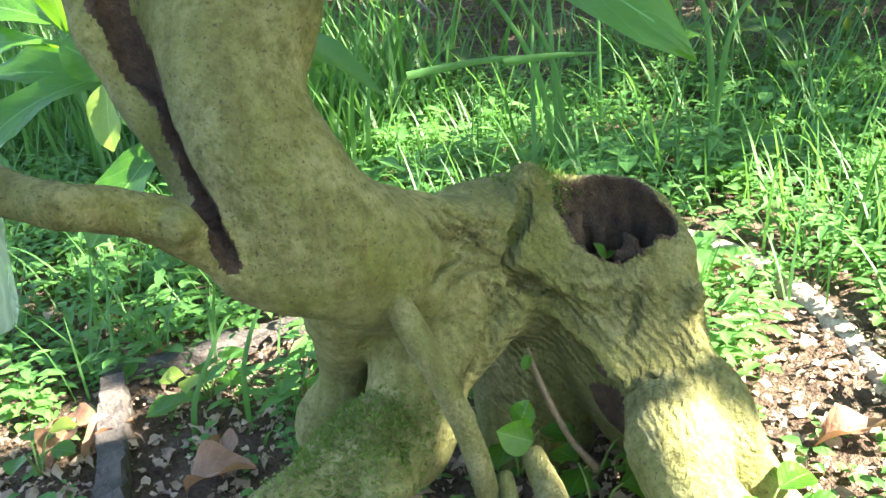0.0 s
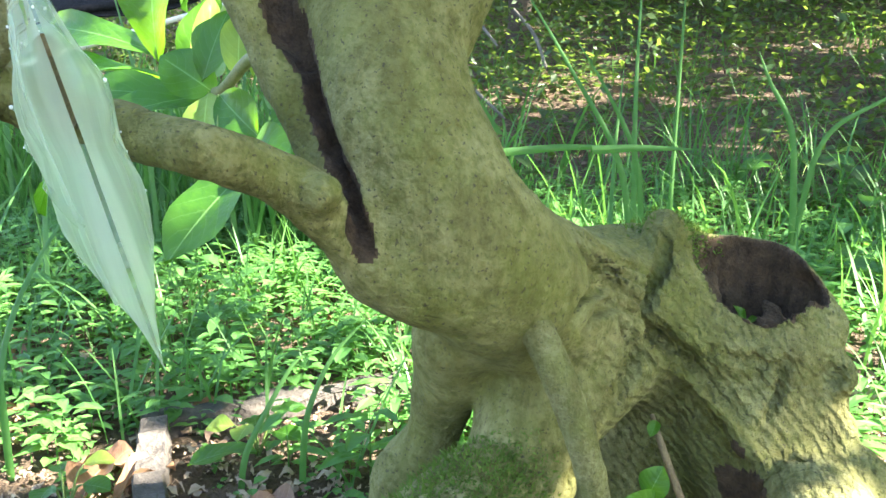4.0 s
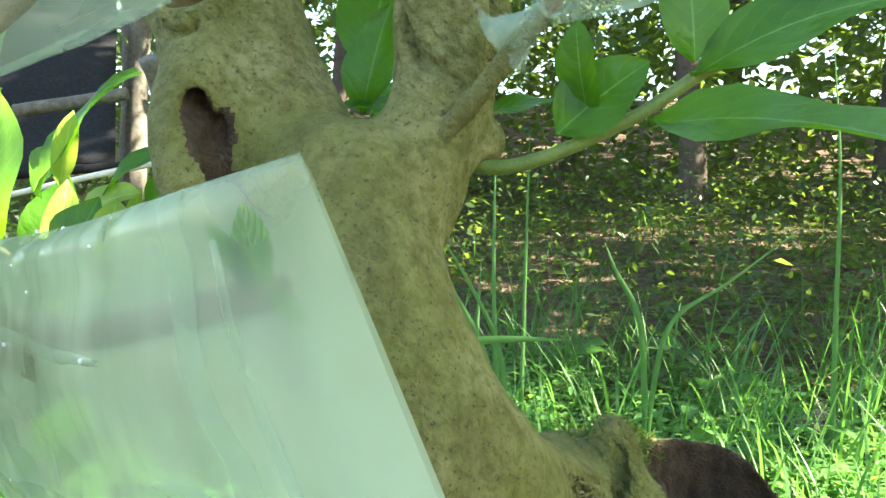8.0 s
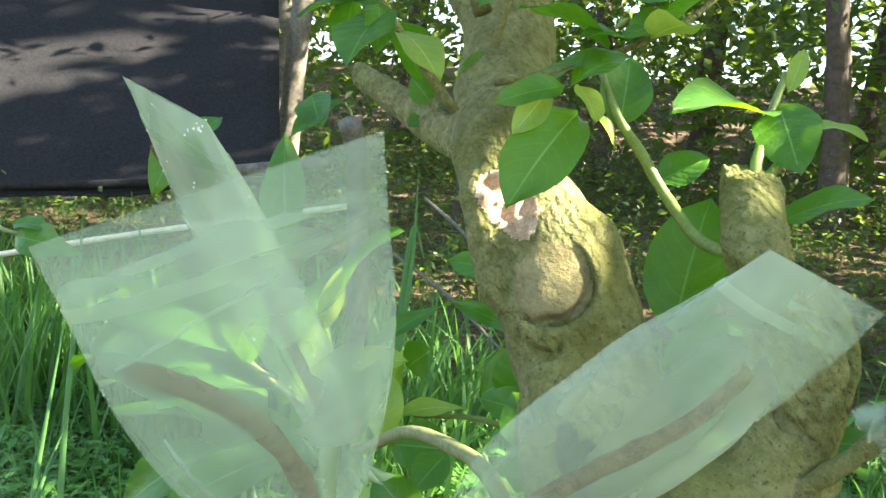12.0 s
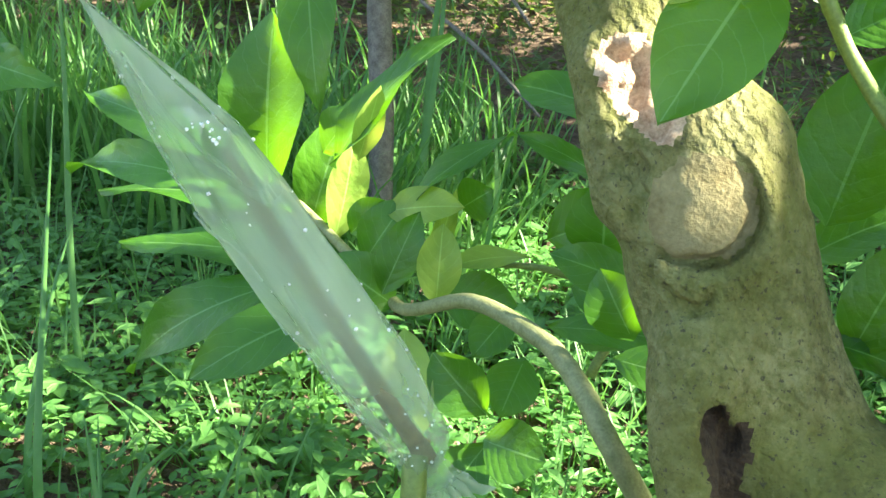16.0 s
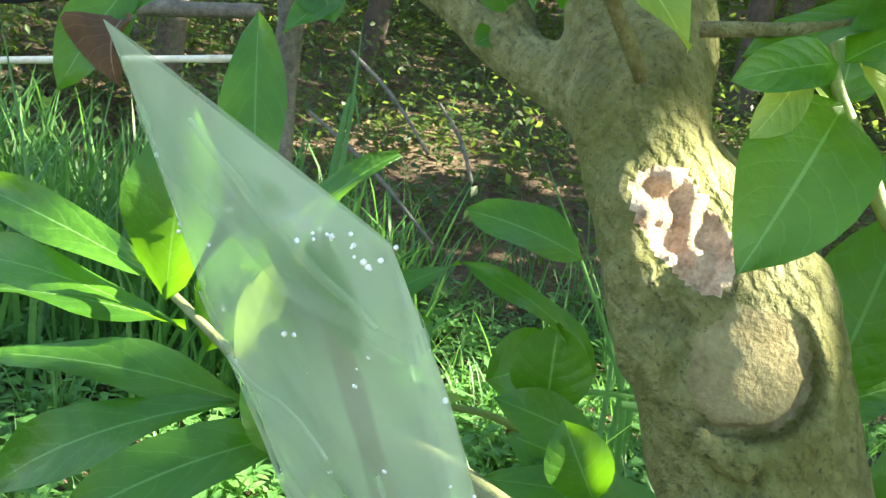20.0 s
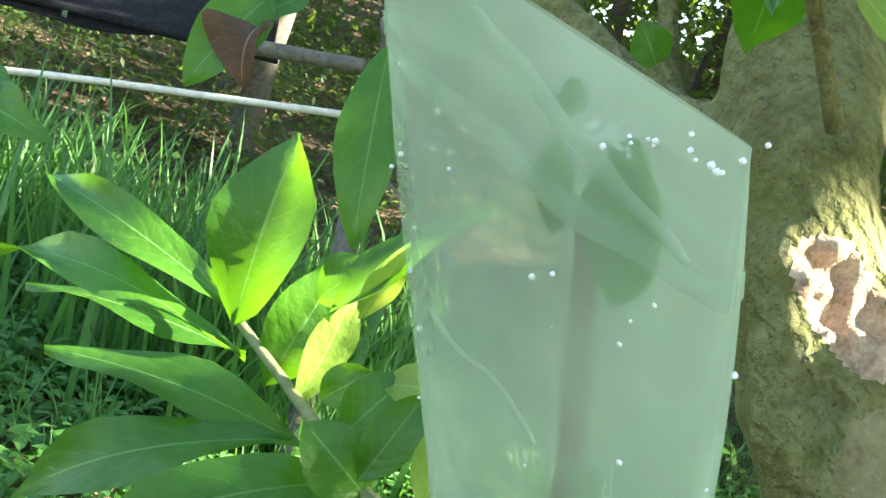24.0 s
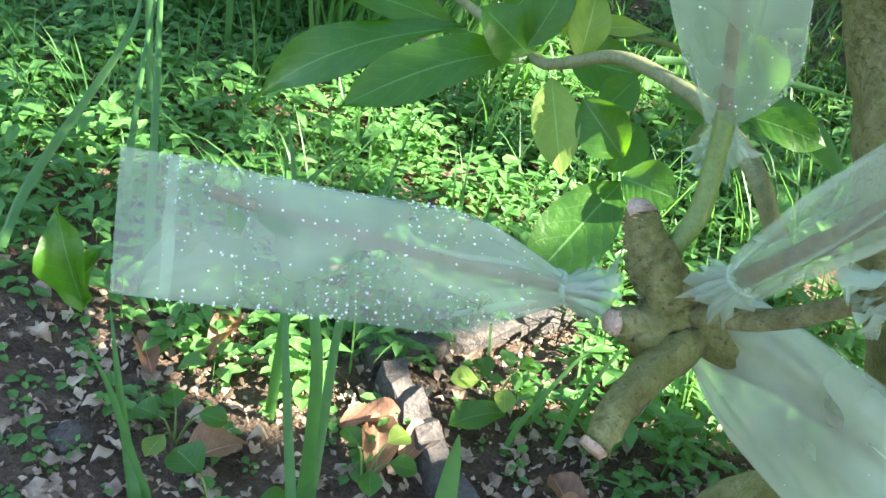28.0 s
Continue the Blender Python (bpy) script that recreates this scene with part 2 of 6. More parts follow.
# water drops made white and barely clear, standing in for sun glints
WATER, wn_, wl_, wp_ = tree_of("glint_white_drop")
wp_.inputs["Base Color"].default_value = (1, 1, 1, 1)
wp_.inputs["Roughness"].default_value = 0.03
wp_.inputs["IOR"].default_value = 1.33
wp_.inputs["Transmission Weight"].default_value = 0.35


# ---- shapes ----
def cross3(a, b):
    return np.array((a[1] * b[2] - a[2] * b[1], a[2] * b[0] - a[0] * b[2], a[0] * b[1] - a[1] * b[0]), dtype=float)


def data_of(name, verts, faces, mats, uvs=None, index=None, smooth=True):
    me = bpy.data.meshes.new(name)
    me.from_pydata([tuple(v) for v in verts], [], [tuple(int(i) for i in f) for f in faces])
    for m in (mats if isinstance(mats, (list, tuple)) else [mats]):
        me.materials.append(m)
    if smooth:
        me.polygons.foreach_set("use_smooth", [True] * len(me.polygons))
    if index is not None:
        me.polygons.foreach_set("material_index", [int(i) for i in index])
    if uvs is not None:
        lay = me.uv_layers.new(name="UVMap")
        loop = np.empty(len(me.loops), dtype=np.int32)
        me.loops.foreach_get("vertex_index", loop)
        lay.data.foreach_set("uv", np.asarray(uvs, dtype=np.float32)[loop].ravel())
    me.update()
    return me


def part(name, data, parent=None, label=""):
    ob = new(name, data)
    if parent is not None:
        ob.parent = parent
    return tagged(ob, label) if label else ob


def thing(name, at=(0, 0, 0), label="", category="", group="", kind=""):
    ob = new(name)
    ob.location = at
    ob.empty_display_size = 0.05
    return tagged(ob, label, category, group, kind)


def world_part(name, data, parent, label=""):
    """A part whose mesh is written in world places."""
    ob = part(name, data, parent, label)
    ob.matrix_parent_inverse = Matrix.Translation(parent.location).inverted()
    return ob


def spline(points, steps=8):
    """Points of a smooth curve through the given ones (each a tuple of numbers)."""
    p = np.array(points, dtype=float)
    q = np.vstack([2 * p[0] - p[1], p, 2 * p[-1] - p[-2]])
    out = []
    for i in range(1, len(q) - 2):
        for k in range(steps):
            s = k / steps
            a, b, c, d = q[i - 1], q[i], q[i + 1], q[i + 2]
            out.append(0.5 * (2 * b + (c - a) * s + (2 * a - 5 * b + 4 * c - d) * s * s + (3 * b - a - 3 * c + d) * s ** 3))
    out.append(p[-1])
    return np.array(out)


def tube(points, sides=10, steps=6, wobble=0.0, seed=0, knots=0.0):
    """A closed tapered tube through (x, y, z, radius) points."""
    c = spline(points, steps)
    rng = np.random.default_rng(seed)
    verts, faces = [], []
    axis = np.array([0.31, 0.17, 0.93])
    for i in range(len(c)):
        d = c[min(i + 1, len(c) - 1), :3] - c[max(i - 1, 0), :3]
        d /= np.linalg.norm(d) + 1e-9
        u = axis - d * (axis @ d)
        if np.linalg.norm(u) < 0.1:
            u = np.array([1.0, 0, 0]) - d * d[0]
        u /= np.linalg.norm(u)
        w = cross3(d, u)
        swell = 1 + knots * max(0, math.sin(i * 1.3)) ** 8
        for k in range(sides):
            a = 2 * math.pi * k / sides
            r = max(c[i, 3], 0.0004) * swell * (1 + wobble * rng.normal())
            verts.append(c[i, :3] + r * (math.cos(a) * u + math.sin(a) * w))
    for i in range(len(c) - 1):
        for k in range(sides):
            a, b = i * sides + k, i * sides + (k + 1) % sides
            faces.append((a, b, b + sides, a + sides))
    faces.append(tuple(reversed(range(sides))))
    faces.append(tuple(len(c) * sides - sides + k for k in range(sides)))
    return np.array(verts), faces


class Heap:
    """Many small pieces joined into one mesh."""

    def __init__(self):
        self.v, self.f, self.uv, self.n = [], [], [], 0

    def add(self, verts, faces, uv=None):
        verts = np.asarray(verts)
        self.v.append(verts)
        self.f.extend([tuple(i + self.n for i in f) for f in faces])
        self.uv.append(uv if uv is not None else np.zeros((len(verts), 2)))
        self.n += len(verts)

    def data(self, name, mat, smooth=True):
        return data_of(name, np.vstack(self.v), self.f, mat, np.vstack(self.uv), None, smooth)


def leaf_shape(base, tip, width, up=(0, 0, 1), droop=0.15, fold=0.25, wave=0.04, wide=0.45, rows=9, cols=4, seed=0, curl=0.0, notch=0.0):
    """A pointed leaf blade from base to tip with a folded midrib, drooping along its length. up: the side that its face turns to."""
    base, tip, up = np.array(base, float), np.array(tip, float), np.array(up, float)
    rng = np.random.default_rng(seed)
    along = tip - base
    length = np.linalg.norm(along)
    d = along / length
    side = cross3(d, up)
    if np.linalg.norm(side) < 1e-3:
        side = cross3(d, (0.3, 1, 0.2))
    side /= np.linalg.norm(side)
    nrm = cross3(side, d)
    verts, uv, faces = [], [], []
    ph = rng.uniform(0, 6.28, 4)
    for i in range(rows + 1):
        s = i / rows
        prof = (s ** (wide / (1 - wide) * 0.85)) * (1 - s) ** 0.85 if 0 < s < 1 else 0.0
        peak = (wide ** (wide / (1 - wide) * 0.85)) * (1 - wide) ** 0.85
        half = 0.5 * width * prof / peak
        if notch:
            half *= 1 - notch * max(0, math.sin(7 * s + ph[0]))
        mid = base + along * s + nrm * (droop * length * 4 * s * (1 - s)) 
        for j in range(-cols // 2, cols // 2 + 1):
            v = j / (cols / 2)
            ripple = wave * length * math.sin(9 * s + ph[1] + (2.0 if v > 0 else 0)) * abs(v) ** 2
            lift = fold * half * abs(v) + curl * half * v * v + ripple
            p = mid + side * (half * v * math.cos(fold * 0.8)) + nrm * lift
            verts.append(p)
            uv.append((s, 0.5 + 0.5 * v))
    w = cols + 1
    for i in range(rows):
        for j in range(cols):
            a = i * w + j
            faces.append((a, a + 1, a + w + 1, a + w))
    return np.array(verts), faces, np.array(uv)


def leaf_part(parent, base, tip, width, mat=None, label="", stalk=0.0, stem=None, **kw):
    kw.setdefault("seed", int(abs(base[0] * 9173 + tip[2] * 7919) * 100) % 99991)
    v, f, uv = leaf_shape(base, tip, width, **kw)
    return world_part("leaf", data_of("leaf", v, f, mat or LEAF, uv), parent, label)

# ---- the old tree: a solid grown from fused limbs, hollowed where the wood has rotted ----
def chain_field(grid, lo, h, pts, k, steps=5):
    """Melt a chain of round limbs (x, y, z, radius) into the distance grid."""
    c = spline(pts, steps)
    big = np.array([c[:, 0].min(), c[:, 1].min(), c[:, 2].min(), c[:, 3].max()])
    end = np.array([c[:, 0].max(), c[:, 1].max(), c[:, 2].max(), c[:, 3].max()])
    got = box_of(grid, lo, h, big, end, 0.035)
    if got is None:
        return
    s, X = got
    own = np.full(X.shape[:3], 0.2)
    low = lo + h * np.array([q.start for q in s])
    for a, b in zip(c[:-1], c[1:]):
        one = box_of(own, low, h, a, b, 0.035)
        if one is not None:
            own[one[0]] = np.minimum(own[one[0]], cone_distance(one[1], a, b))
    g = grid[s]
    hh = np.maximum(k - np.abs(g - own), 0) / k
    grid[s] = np.minimum(g, own) - hh * hh * k * 0.25


def box_of(grid, lo, h, a, b, pad):
    r = max(a[3], b[3]) + pad
    i0 = np.maximum(((np.minimum(a[:3], b[:3]) - r - lo) / h).astype(int), 0)
    i1 = np.minimum(((np.maximum(a[:3], b[:3]) + r - lo) / h).astype(int) + 2, grid.shape)
    if np.any(i1 <= i0):
        return None
    ax = [lo[q] + h * np.arange(i0[q], i1[q]) for q in range(3)]
    X = np.stack(np.meshgrid(*ax, indexing="ij"), -1)
    return tuple(slice(i0[q], i1[q]) for q in range(3)), X


def cone_distance(X, a, b):
    ab = b[:3] - a[:3]
    t = np.clip(((X - a[:3]) @ ab) / (ab @ ab + 1e-12), 0, 1)
    d = np.linalg.norm(X - a[:3] - t[..., None] * ab, axis=-1)
    return d - (a[3] + t * (b[3] - a[3]))


def melt(grid, lo, h, a, b, k):
    got = box_of(grid, lo, h, a, b, 0.035)
    if got is None:
        return
    s, X = got
    d = cone_distance(X, a, b)
    g = grid[s]
    hh = np.maximum(k - np.abs(g - d), 0) / k
    grid[s] = np.minimum(g, d) - hh * hh * k * 0.25


def carve(grid, lo, h, pts, k, steps=5):
    c = spline(pts, steps)
    for a, b in zip(c[:-1], c[1:]):
        got = box_of(grid, lo, h, a, b, 0.02)
        if got is None:
            continue
        s, X = got
        d = -cone_distance(X, a, b)
        g = grid[s]
        hh = np.maximum(k - np.abs(g - d), 0) / k
        grid[s] = np.maximum(g, d) + hh * hh * k * 0.25


def skin(grid, lo, h):
    """The surface where the grid crosses zero: one corner in each crossed cell, quads between them."""
    inside = grid < 0
    n = np.array(grid.shape) - 1
    corner = [(i, j, k) for i in (0, 1) for j in (0, 1) for k in (0, 1)]
    cut = lambda A, c: A[c[0]:c[0] + n[0], c[1]:c[1] + n[1], c[2]:c[2] + n[2]]
    count = sum(cut(inside, c).astype(np.int8) for c in corner)
    cells = np.argwhere((count > 0) & (count < 8))
    ident = np.full(n, -1, dtype=np.int64)
    ident[tuple(cells.T)] = np.arange(len(cells))
    acc, num = np.zeros((len(cells), 3)), np.zeros(len(cells))
    for c in corner:
        for ax in range(3):
            if c[ax]:
                continue
            e = list(c)
            e[ax] = 1
            g0 = grid[tuple((cells + c).T)]
            g1 = grid[tuple((cells + e).T)]
            x = (g0 < 0) != (g1 < 0)
            t = np.where(x, g0 / np.where(x, g0 - g1, 1), 0)
            p = np.array(c, float) + 0 * cells
            p[:, ax] = t
            acc[x] += p[x]
            num[x] += 1
    verts = lo + h * (cells + acc / num[:, None])
    faces = []
    for ax in range(3):
        u, v = [(1, 2), (2, 0), (0, 1)][ax]
        s0 = [slice(1, -1)] * 3
        s1 = [slice(1, -1)] * 3
        s0[ax], s1[ax] = slice(0, -1), slice(1, None)
        a, b = inside[tuple(s0)], inside[tuple(s1)]
        off = np.array([1, 1, 1])
        off[ax] = 0
        for flip, hit in ((False, a & ~b), (True, b & ~a)):
            q = np.argwhere(hit) + off
            def cell(du, dv):
                w = q.copy()
                w[:, u] -= du
                w[:, v] -= dv
                return ident[tuple(w.T)]
            quad = np.stack([cell(1, 1), cell(0, 1), cell(0, 0), cell(1, 0)], 1)
            faces.append(quad[:, ::-1] if flip else quad)
    return verts, np.vstack(faces)


STEP = 0.0037
LO, HI = np.array([-0.60, 0.30, 0.02]), np.array([0.50, 1.20, 1.32])
field = np.full(tuple(((HI - LO) / STEP).astype(int) + 1), 0.2)
CHAINS = [
    # main stem, from the swollen foot to the fork
    [(-0.002, 0.869, 0.337, .080), (-0.045, 0.753, 0.384, .072), (-0.077, 0.636, 0.456, .066), (-0.110, 0.612, 0.528, .059), (-0.142, 0.622, 0.600, .055), (-0.152, 0.655, 0.640, .054)],
    # the lip that grew round the hollow
    [(-0.128, 0.575, 0.455, .026), (-0.155, 0.580, 0.492, .022), (-0.178, 0.590, 0.523, .020), (-0.204, 0.596, 0.565, .019), (-0.230, 0.597, 0.608, .019), (-0.250, 0.598, 0.651, .020), (-0.268, 0.618, 0.697, .022), (-0.270, 0.650, 0.735, .030)],
    [(-0.108, 0.604, 0.455, .050), (-0.128, 0.612, 0.520, .053), (-0.142, 0.620, 0.590, .054), (-0.160, 0.640, 0.650, .052)],
    # rotted core seen through the slit
    [(-0.160, 0.622, 0.490, .028), (-0.190, 0.640, 0.560, .033), (-0.217, 0.654, 0.620, .038), (-0.243, 0.672, 0.685, .040)],
    # cut stub with the round scar
    [(-0.170, 0.652, 0.640, .050), (-0.208, 0.674, 0.680, .052), (-0.246, 0.694, 0.728, .057), (-0.280, 0.713, 0.795, .059), (-0.293, 0.726, 0.830, .058)],
    [(-0.330, 0.690, 0.809, .022), (-0.352, 0.703, 0.849, .020), (-0.368, 0.713, 0.880, .016)],
    # stem that goes on up behind the stub
    [(-0.318, 0.745, 0.820, .042), (-0.346, 0.745, 0.878, .040), (-0.366, 0.760, 0.920, .038), (-0.375, 0.805, 0.955, .046), (-0.387, 0.850, 1.000, .048), (-0.400, 0.900, 1.070, .044), (-0.420, 0.950, 1.160, .036)],
    [(-0.372, 0.765, 0.920, .028), (-0.414, 0.812, 0.926, .021), (-0.472, 0.880, 0.944, .019), (-0.540, 0.930, 0.975, .017), (-0.593, 0.960, 1.000, .014)],
    [(-0.462, 0.870, 0.942, .011), (-0.470, 0.885, 0.975, .009), (-0.484, 0.905, 1.015, .008)],
    [(-0.385, 0.860, 1.010, .026), (-0.420, 0.880, 1.050, .020), (-0.470, 0.910, 1.100, .016)],
    # second stub, girdled near its top
    [(-0.140, 0.655, 0.625, .048), (-0.108, 0.668, 0.680, .040), (-0.094, 0.680, 0.735, .037), (-0.093, 0.690, 0.785, .043), (-0.108, 0.694, 0.820, .034), (-0.128, 0.706, 0.843, .0245), (-0.134, 0.735, 0.865, .027), (-0.140, 0.775, 0.897, .027), (-0.145, 0.812, 0.925, .025)],
    [(-0.082, 0.695, 0.688, .010), (-0.066, 0.689, 0.689, .010)],
    # swollen foot with the burl
    [(0.001, 0.860, 0.340, .078), (0.044, 0.900, 0.332, .080), (0.080, 0.919, 0.306, .080)],
    [(0.140, 0.916, 0.160, .072), (0.124, 0.899, 0.240, .084), (0.109, 0.909, 0.301, .088), (0.102, 0.910, 0.344, .082)],
    [(-0.032, 0.785, 0.330, .060), (-0.045, 0.836, 0.384, .050), (-0.008, 0.905, 0.384, .046), (0.028, 0.945, 0.360, .04)],
    # raised collar at the burl's near rim and its twisted ridges
    [(0.024, 0.872, 0.438, .017), (0.041, 0.842, 0.404, .019), (0.061, 0.825, 0.362, .019), (0.101, 0.824, 0.336, .018), (0.147, 0.845, 0.332, .017), (0.175, 0.881, 0.344, .017)],
    [(0.030, 0.866, 0.432, .016), (0.058, 0.922, 0.408, .017), (0.100, 0.945, 0.388, .018), (0.146, 0.936, 0.368, .018), (0.178, 0.900, 0.352, .017)],
    [(0.029, 0.833, 0.395, .014), (0.051, 0.814, 0.354, .016), (0.087, 0.803, 0.308, .014), (0.123, 0.807, 0.279, .012)],
    [(-0.005, 0.836, 0.403, .014), (-0.018, 0.781, 0.378, .013), (-0.024, 0.706, 0.380, .010)],
    # legs and roots
    [(-0.025, 0.769, 0.338, .066), (-0.048, 0.717, 0.289, .054), (-0.063, 0.685, 0.223, .050), (-0.071, 0.659, 0.235, .050), (-0.113, 0.609, 0.204, .046), (-0.157, 0.552, 0.182, .040), (-0.207, 0.497, 0.164, .032)],
    [(-0.110, 0.684, 0.372, .042), (-0.146, 0.727, 0.292, .031), (-0.165, 0.741, 0.236, .028), (-0.194, 0.740, 0.181, .036), (-0.187, 0.755, 0.122, .030)],
    [(-0.005, 0.910, 0.241, .07), (-0.001, 0.901, 0.152, .07), (0.009, 0.892, 0.054, .07)],
    [(0.142, 0.894, 0.190, .055), (0.195, 0.755, 0.209, .052), (0.220, 0.733, 0.169, .040), (0.278, 0.709, 0.135, .026), (0.321, 0.669, 0.116, .016)],
    [(0.139, 0.940, 0.194, .05), (0.218, 0.832, 0.214, .04), (0.253, 0.807, 0.151, .036), (0.318, 0.790, 0.090, .022)],
    # branch that runs out to the bagged grafts
    [(-0.139, 0.590, 0.456, .028), (-0.143, 0.554, 0.487, .024), (-0.160, 0.520, 0.520, .0205), (-0.181, 0.489, 0.540, .019), (-0.209, 0.459, 0.556, .018), (-0.341, 0.477, 0.574, .019), (-0.386, 0.463, 0.590, .021)],
]
def slice_off(grid, lo, h, at, normal, reach):
    """Saw away what lies beyond a plane, within reach of a point, leaving a rough face."""
    q = np.array([*at, reach])
    s, X = box_of(grid, lo, h, q, q, 0.0)
    n_ = np.array(normal) / np.linalg.norm(normal)
    rough = 0.004 * np.sin(X[..., 0] * 310) * np.sin(X[..., 1] * 270 + X[..., 0] * 90)
    d = (X - np.array(at)) @ n_ + rough
    near = np.linalg.norm(X - np.array(at), axis=-1) < reach
    grid[s] = np.where(near, np.maximum(grid[s], d), grid[s])


def snapped(grid, lo, h, pts):
    """The points moved onto the surface, radius kept."""
    out = []
    for q in pts:
        p_ = np.array(q[:3])
        for _ in range(12):
            i = np.clip(((p_ - lo) / h).round().astype(int), 1, np.array(grid.shape) - 2)
            g = np.array([grid[i[0] + 1, i[1], i[2]] - grid[i[0] - 1, i[1], i[2]], grid[i[0], i[1] + 1, i[2]] - grid[i[0], i[1] - 1, i[2]], grid[i[0], i[1], i[2] + 1] - grid[i[0], i[1], i[2] - 1]])
            ln = np.linalg.norm(g)
            if ln < 1e-6:
                break
            p_ = p_ - 0.7 * grid[tuple(i)] * g / ln
        out.append((*p_, q[3]))
    return out


for ci, chain in enumerate(CHAINS):
    chain_field(field, LO, STEP, chain, 0.018)
    if ci == 4:
        slice_off(field, LO, STEP, (-0.255, 0.699, 0.873), (0.42, -0.22, 0.87), 0.14)
chain_field(field, LO, STEP, [(-0.368, 0.742, 0.890, .020), (-0.347, 0.756, 0.890, .034), (-0.321, 0.753, 0.868, .042), (-0.310, 0.738, 0.847, .040)], 0.012)
slice_off(field, LO, STEP, (-0.145, 0.812, 0.924), (0.1, -0.2, 0.97), 0.05)
# healed collar round the old scar, laid on the stub's surface
RING = [(-0.328, 0.653, 0.837, .0060), (-0.325, 0.644, 0.806, .0066), (-0.304, 0.640, 0.782, .0066), (-0.275, 0.644, 0.779, .0060), (-0.248, 0.654, 0.798, .0066), (-0.244, 0.664, 0.829, .0066), (-0.262, 0.670, 0.858, .0060)]
chain_field(field, LO, STEP, snapped(field, LO, STEP, RING), 0.006)
# knobs and collars
for q in ((0.188, 0.872, 0.310, .020), (0.191, 0.856, 0.264, .020), (0.125, 0.802, 0.265, .017), (-0.043, 0.671, 0.415, .018), (-0.134, 0.510, 0.521, .013), (-0.094, 0.578, 0.544, .014), (-0.068, 0.688, 0.689, .011), (-0.102, 0.645, 0.675, .016), (0.128, 0.944, 0.369, .03), (0.035, 0.885, 0.394, .026), (-0.050, 0.606, 0.219, .03)):
    a = np.array(q)
    melt(field, LO, STEP, a, a + np.array([0.002, 0, 0, 0]), 0.016)
# hollows: the rotted cup in the burl, the long slit, the decayed top of the stub, the gap below the foot with its
# shade painted dark
HOLLOWS = [
    [(0.108, 0.886, 0.430, .042), (0.110, 0.886, 0.385, .049), (0.114, 0.890, 0.345, .046), (0.117, 0.903, 0.300, .034)],
    [(0.076, 0.885, 0.408, .026), (0.090, 0.880, 0.380, .026), (0.146, 0.898, 0.375, .028)],
    [(-0.258, 0.630, 0.704, .006), (-0.236, 0.600, 0.680, .011), (-0.216, 0.590, 0.645, .013), (-0.196, 0.588, 0.605, .010)],
    [(-0.356, 0.690, 0.902, .010), (-0.344, 0.690, 0.895, .019), (-0.330, 0.684, 0.882, .020), (-0.320, 0.668, 0.864, .012)],
    [(0.063, 0.753, 0.273, .035), (0.074, 0.754, 0.231, .058), (0.090, 0.756, 0.184, .068), (0.093, 0.750, 0.136, .068)],
    [(0.190, 0.849, 0.319, .010), (0.190, 0.853, 0.317, .009)],
    [(-0.154, 0.705, 0.845, .0065), (-0.140, 0.684, 0.842, .0075), (-0.118, 0.682, 0.840, .0075), (-0.103, 0.702, 0.840, .0065)],
]
for hi, hollow in enumerate(HOLLOWS):
    if hi >= 5 or hi == 2:
        hollow = snapped(field, LO, STEP, hollow)
    if hi == 2:
        hollow = [(q[0] - 0.002, q[1] + 0.009, q[2], q[3]) for q in hollow]
        HOLLOWS[hi] = hollow
    if hi >= 5:
        HOLLOWS[hi] = hollow
    carve(field, LO, STEP, hollow, 0.006)

# channel added toward the sun so that light reaches the top of the stub
carve(field, LO, STEP, [(-0.334, 0.692, 0.893, .014), (-0.312, 0.695, 0.908, .019), (-0.288, 0.698, 0.924, .026)], 0.004)


def surface_at(grid, lo, h, p_):
    i = np.clip(((p_ - lo) / h).round().astype(int), 1, np.array(grid.shape) - 2)
    g = np.array([grid[i[0] + 1, i[1], i[2]] - grid[i[0] - 1, i[1], i[2]], grid[i[0], i[1] + 1, i[2]] - grid[i[0], i[1] - 1, i[2]], grid[i[0], i[1], i[2] + 1] - grid[i[0], i[1], i[2] - 1]])
    return g / (np.linalg.norm(g) + 1e-9)


def groove(pts, wide, deep, darkened, along=None):
    """A narrow cleft that follows the surface along the points."""
    line = [(*q[:3], wide) for q in spline(pts, 5)]
    if along is None:
        line = snapped(field, LO, STEP, line)
    into = [surface_at(field, LO, STEP, np.array(q[:3])) if along is None else -np.array(along) for q in line]
    n = len(line)
    layers = max(3, int(deep / wide) + 1)
    for k in range(layers):
        run = []
        for i, (q, g) in enumerate(zip(line, into)):
            s_ = math.sin(math.pi * (i + 0.6) / (n + 0.2))
            run.append((*(np.array(q[:3]) - g * (deep * k / (layers - 1) * s_ - (0.018 if along is not None else 0))), max(0.0012, wide * (0.35 + 0.65 * s_) * (1 - 0.4 * k / layers))))
        if darkened and k > 0:
            CLEFTS.append(run)
        carve(field, LO, STEP, run, 0.003, 2)


CLEFTS = []
# the long crack between the stem and the lip that grew beside it
groove([(-0.120, 0.552, 0.466), (-0.133, 0.559, 0.495), (-0.152, 0.568, 0.527), (-0.174, 0.574, 0.568), (-0.193, 0.574, 0.610), (-0.216, 0.580, 0.651), (-0.240, 0.600, 0.688), (-0.258, 0.628, 0.712), (-0.266, 0.655, 0.725)], 0.0130, 0.040, True, (-0.20, 0.97, 0.10))
